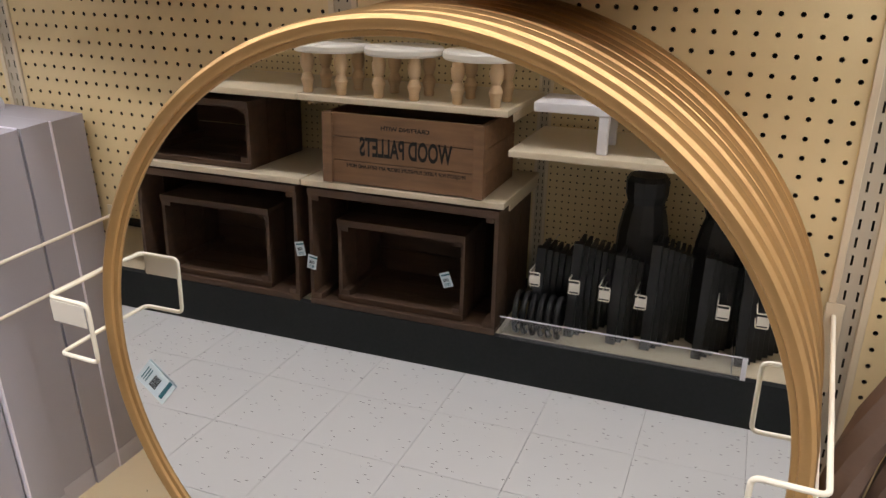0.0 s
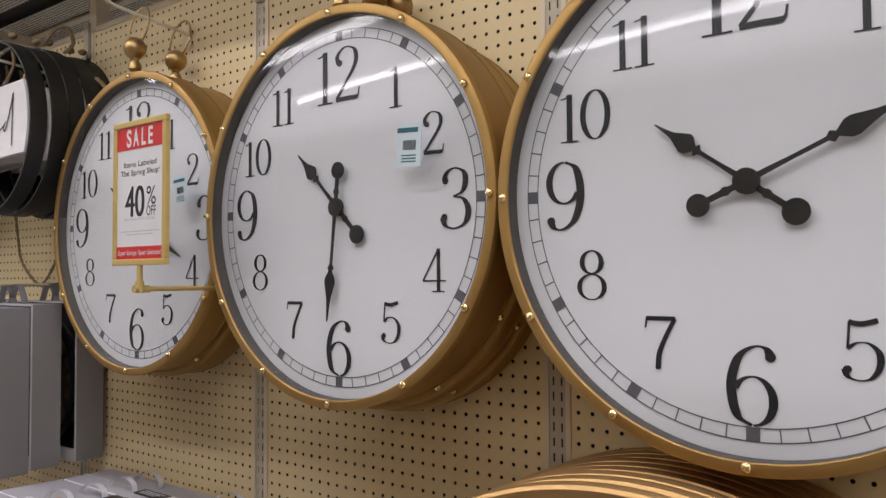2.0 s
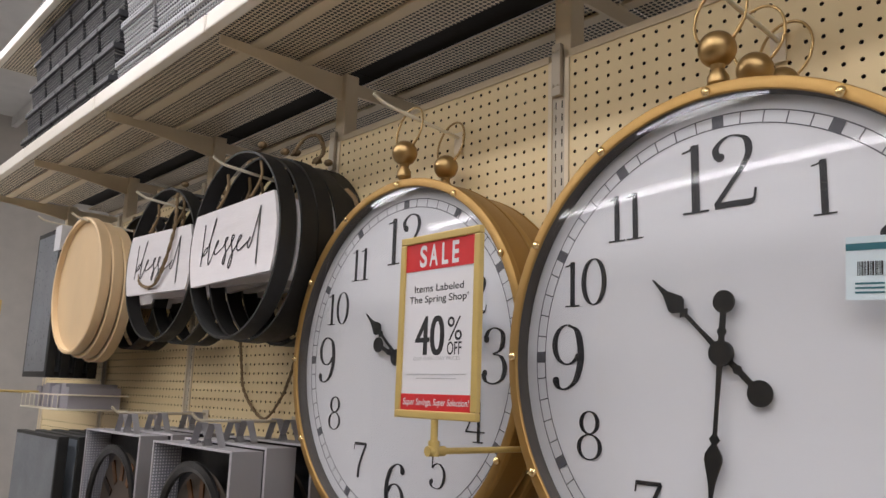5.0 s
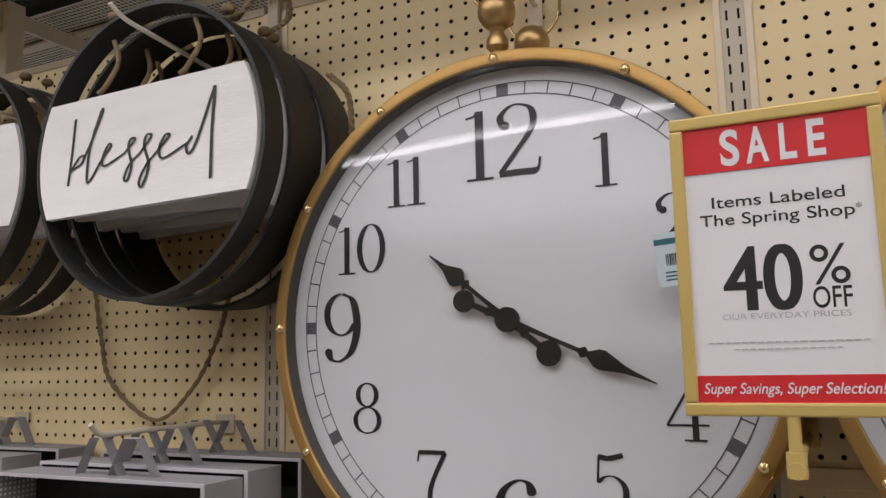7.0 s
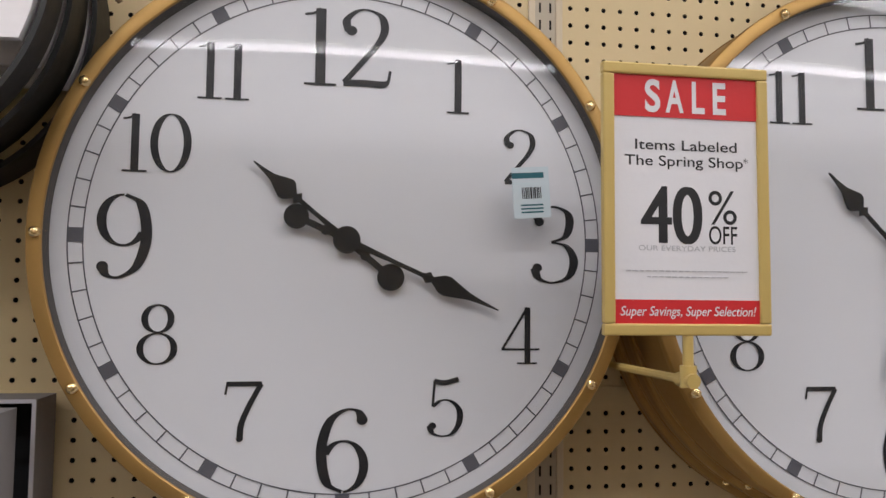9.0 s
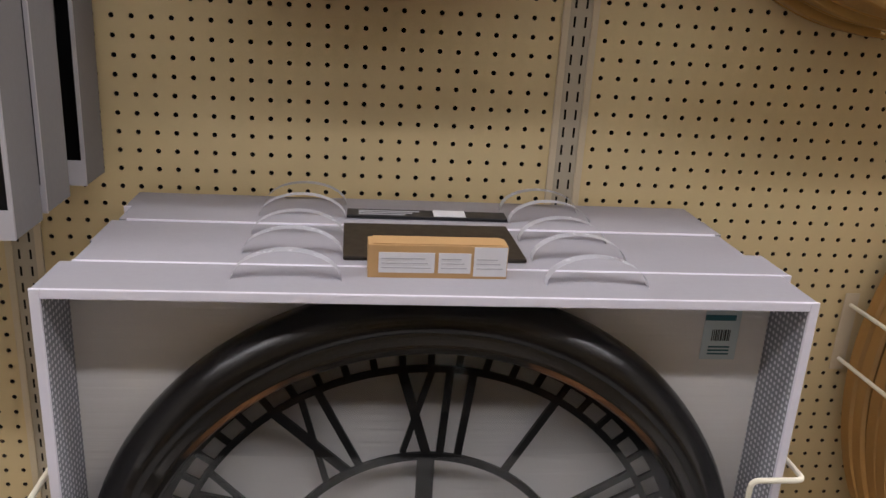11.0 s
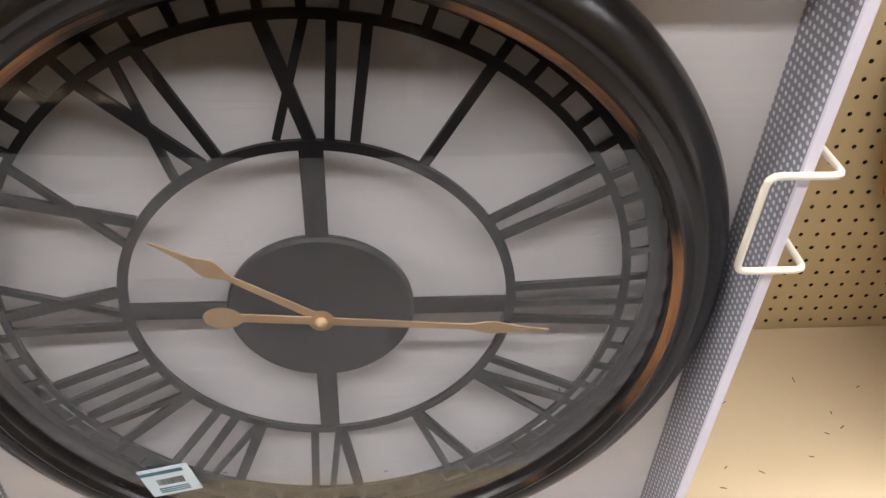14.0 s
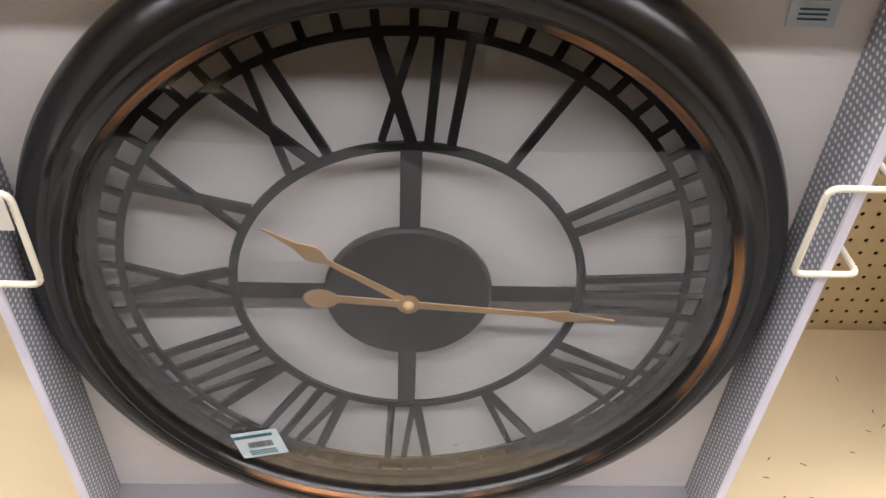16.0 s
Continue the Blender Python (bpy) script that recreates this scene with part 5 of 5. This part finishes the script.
part("plank", box(0.014, w - 0.014, -0.315, -0.015, 0.002, 0.014), CRATE_PALE, t)
for x in (0.0, w - 0.035):
    part("corner_post", box(x, x + 0.035, 0.0002, 0.012, 0.002, 0.236, 0.002), CRATE_PALE, t)
turn = pose(w / 2 + 0.012, 0, 0, 0, 0, 180)
for text, size, z, wide in (("CRAFTING WITH", 0.018, 0.193, 0.17), ("WOOD PALLETS", 0.084, 0.104, 0.325), ("PROJECTS FOR RUSTIC FURNITURE DECOR ART GIFTS AND MORE", 0.016, 0.060, 0.42)):
    part("lettering", letters(text, size, 0, -0.0012, z, "CENTER", wide, 0, 0.0026 if size > 0.05 else 0.0006), DARK, t, "black stencilled letters", at=turn)

# hang tags on the crates
for x, z, tilt in ((-0.031, 0.365, 12), (0.015, 0.322, -8), (0.521, 0.335, 20)):
    price_tag(pose(x, OY + 0.006, z, 0, tilt, 180), 0.036, 0.052)

# small stools above
for cx in (0.11, 0.37, 0.64):
    t = thing("small_stool", pose(cx - 0.05, OY - 0.10, 0.9105), "small round stool, cream top on turned legs", "stool", "small stools")
    part("seat", add_turned(bmesh.new(), [(0.125, 0.135), (0.13, 0.142), (0.13, 0.155), (0.124, 0.162)], 40), CREAM, t, smooth=True)
    for a in (45, 135, 225, 315):
        prof = [(0.014, 0.0), (0.017, 0.006), (0.016, 0.02), (0.023, 0.045), (0.016, 0.062), (0.013, 0.068), (0.020, 0.085), (0.023, 0.105), (0.018, 0.125), (0.016, 0.136)]
        part("leg", add_turned(bmesh.new(), prof, 14, pose(0.088 * math.cos(radians(a)), 0.088 * math.sin(radians(a)), 0)), TURNED, t, smooth=True)
t = thing("white_bench", pose(0.80, OY - 0.05, 0.7905), "small white painted wooden bench", "bench")
part("seat", box(-0.03, 0.60, -0.2, 0.0, 0.115, 0.145, 0.004), BOARD_WHITE, t)
for x in (0.17, 0.52):
    for y in (-0.03, -0.19):
        part("leg", box(x, x + 0.03, y - 0.0, y + 0.028, 0, 0.115, 0.003), BOARD_WHITE, t)

# acrylic guard, black iron goods and their tags
t = thing("clear_guard", pose(0, 0, 0), "clear plastic shelf guard on the deck edge", "guard")
pane("pane", [(0.710, OY - 0.001, 0.161), (1.480, OY - 0.001, 0.161), (1.480, OY - 0.001, 0.232), (0.710, OY - 0.001, 0.232)], glass_mat("clear_plastic", (0.66, 0.68, 0.68), 2.1, 0.12), t).data.flip_normals()
part("end_bracket", box(1.466, 1.481, OY - 0.004, OY + 0.002, 0.161, 0.234), PLASTIC, t)
part("top_edge", box(0.710, 1.465, OY - 0.002, OY + 0.001, 0.2325, 0.236), PLASTIC, t)
rng = random.Random(7)
for g, (x0, n, lean, top) in enumerate(((0.80, 8, 5, 0.46), (0.92, 9, 4, 0.49), (1.06, 7, 3, 0.47), (1.17, 9, 2, 0.52), (1.33, 8, 2, 0.50), (1.46, 7, -2, 0.55))):
    for k in range(n):
        t = thing("iron_bracket", pose(x0 + 0.017 * k, OY - 0.10 - 0.024 * k, 0.162, 0, lean * 0.6, 0), "flat black iron bracket standing on the deck", "bracket", "black iron goods")
        part("bar", box(-0.0155, 0.0155, -0.014, 0.014, 0, top - 0.161 - 0.012 * k, 0.002), HAND, t)
        part("arm", box(-0.006, 0.006, -0.10, 0.012, top - 0.185 - 0.012 * k, top - 0.161 - 0.012 * k, 0.002), HAND, t)
for x, grow in ((1.11, 1.06), (1.36, 1.0)):
    t = thing("iron_figure", pose(x, OY - 0.26, 0.162), "tall black iron ornament with a blunt head", "ornament", "iron ornaments")
    prof = [(0.085, 0.0), (0.088, 0.2), (0.082, 0.33), (0.072, 0.38), (0.060, 0.42), (0.068, 0.445), (0.070, 0.49), (0.060, 0.505), (0.012, 0.51)]
    part("body_shape", add_turned(bmesh.new(), [(r, z * grow) for r, z in prof], 12), HAND, t)
for k in range(6):
    t = thing("coiled_hook", pose(0.75 + 0.028 * k, OY - 0.09, 0.162), "black iron scroll hook on the deck", "hook", "iron scroll hooks")
    pts = [(0.0, 0.06 * math.cos(a) * (1 - a / 12), 0.07 + 0.07 * math.sin(a) * (1 - a / 14)) for a in [-1.5 + 0.35 * q for q in range(20)]]
    part("scroll", tube(pts, 0.009, 8), HAND, t, smooth=True)
for x, z in ((0.79, 0.345), (0.92, 0.338), (1.017, 0.330), (1.13, 0.322), (1.374, 0.330), (1.487, 0.322)):
    t = thing("tag_hook", pose(x, OB, z), "ivory wire hook with a blank tag plate", "hook", "tag hooks")
    part("wire", tube(bent([(0, 0.002, 0.045), (0, 0.42, 0.045), (0.035, 0.42, 0.045), (0.035, 0.42, 0), (0, 0.42, 0), (0, 0.002, 0)], 0.004), 0.0022, 6), WIRE, t, smooth=True)
    part("tag_plate", box(0.002, 0.036, 0.421, 0.423, 0.008, 0.036), CREAM, t)

t = thing("high_shelf", pose(0, OB, SHELF_Z), "ivory steel shelf high across the aisle", "shelf")
part("plate", box(-3.2, 3.2, -0.4, 0.45, 0, 0.004), SHELF_PUNCHED, t)
part("front_lip", box(-3.2, 3.2, 0.45, 0.475, -0.012, 0.034, 0.005), LIP, t)
for b in range(-3, 5):
    part("post", box(OX + b * BAY2 - 0.02, OX + b * BAY2 + 0.02, -0.05, -0.008, -0.2, -0.001), TRIM, t)

# specks of debris on the deck
rng = random.Random(11)
bm = bmesh.new()
for k in range(26):
    x, y, a, s = 0.25 + 0.5 * rng.random(), -0.42 + 0.36 * rng.random(), rng.random() * 3.1, 0.002 + 0.004 * rng.random()
    q = [bm.verts.new((x + dx * math.cos(a) - dy * math.sin(a), y + dx * math.sin(a) + dy * math.cos(a), DECK_Z + 0.0006 + z)) for dx, dy, z in ((-s, -0.0008, 0), (s, -0.0006, 0.001), (s * 0.8, 0.0009, 0.0008), (-s, 0.0006, 0))]
    bm.faces.new(q)
tagged(part("debris", bm, INK), "scattered dark crumbs on the tan deck", "debris", kind="stuff")

# ---- lamps along the hall ceiling ----
for y in (-0.9, -2.6, -4.4, -6.2, -9.5, -12.8, 3.6):
    for k in range(6):
        t = thing("tube_lamp", pose(-6 + 2.4 * k, y, CEILING - 0.17), "long white ceiling tube lamp", "lamp", "ceiling tube lamps")
        part("housing", box(-1.1, 1.1, -0.08, 0.08, 0, 0.17, 0.01), CREAM, t)
        part("tube", box(-1.08, 1.08, -0.06, 0.06, -0.02, -0.001, 0.008), TUBE, t)

# ---- floor tiles, the nearest last of all ----
VINYL = mat("vinyl_tile", (0.66, 0.645, 0.635), 0.35, var=0.05, scale=2, bump=0.05)
nt = VINYL.node_tree
vo = nt.nodes.new("ShaderNodeTexVoronoi")
vo.inputs["Scale"].default_value, vo.inputs["Randomness"].default_value = 38.0, 1.0
tcn = nt.nodes.new("ShaderNodeNewGeometry")
mpn = nt.nodes.new("ShaderNodeMapping")
mpn.inputs["Scale"].default_value = (0.6, 2.2, 1)
mpn.inputs["Rotation"].default_value = (0, 0, 0.5)
nt.links.new(tcn.outputs["Position"], mpn.inputs[0])
nt.links.new(mpn.outputs[0], vo.inputs["Vector"])
lt = nt.nodes.new("ShaderNodeMath")
lt.operation, lt.inputs[1].default_value = "LESS_THAN", 0.115
nt.links.new(vo.outputs["Distance"], lt.inputs[0])
bsdf = nt.nodes["Principled BSDF"]
old = bsdf.inputs["Base Color"].links[0].from_socket
mx = nt.nodes.new("ShaderNodeMix")
mx.data_type = "RGBA"
nt.links.new(lt.outputs[0], mx.inputs[0])
nt.links.new(old, mx.inputs[6])
mx.inputs[7].default_value = (0.10, 0.09, 0.085, 1)
nt.links.new(mx.outputs[2], bsdf.inputs["Base Color"])
TILE = 0.3048
me = mesh_of(box(0.0007, TILE - 0.0007, 0.0007, TILE - 0.0007, -0.005, 0.0, 0.0006), "tile", VINYL)
for i in range(-9, 12):
    for j in range(0, 6):
        ob = new("tile", me)
        ob.parent = floor
        ob.matrix_basis = pose(-0.0131 + TILE * i, OY - 0.03 + TILE * j, 0)
bm = bmesh.new()
rest = []
faces = []
for i in range(-29, 30):
    for j in range(-46, 26):
        if -9 <= i < 12 and 0 <= j < 6:
            continue
        x, y, n = -0.0131 + TILE * i, OY - 0.03 + TILE * j, len(rest)
        rest += [(x + 0.0007, y + 0.0007, 0), (x + TILE - 0.0007, y + 0.0007, 0), (x + TILE - 0.0007, y + TILE - 0.0007, 0), (x + 0.0007, y + TILE - 0.0007, 0)]
        faces.append((n, n + 1, n + 2, n + 3))
bm.free()
ob = new("far_tiles", lined_mesh("far_tiles", rest, faces, VINYL))
ob.parent = floor
tagged(ob, kind="stuff")
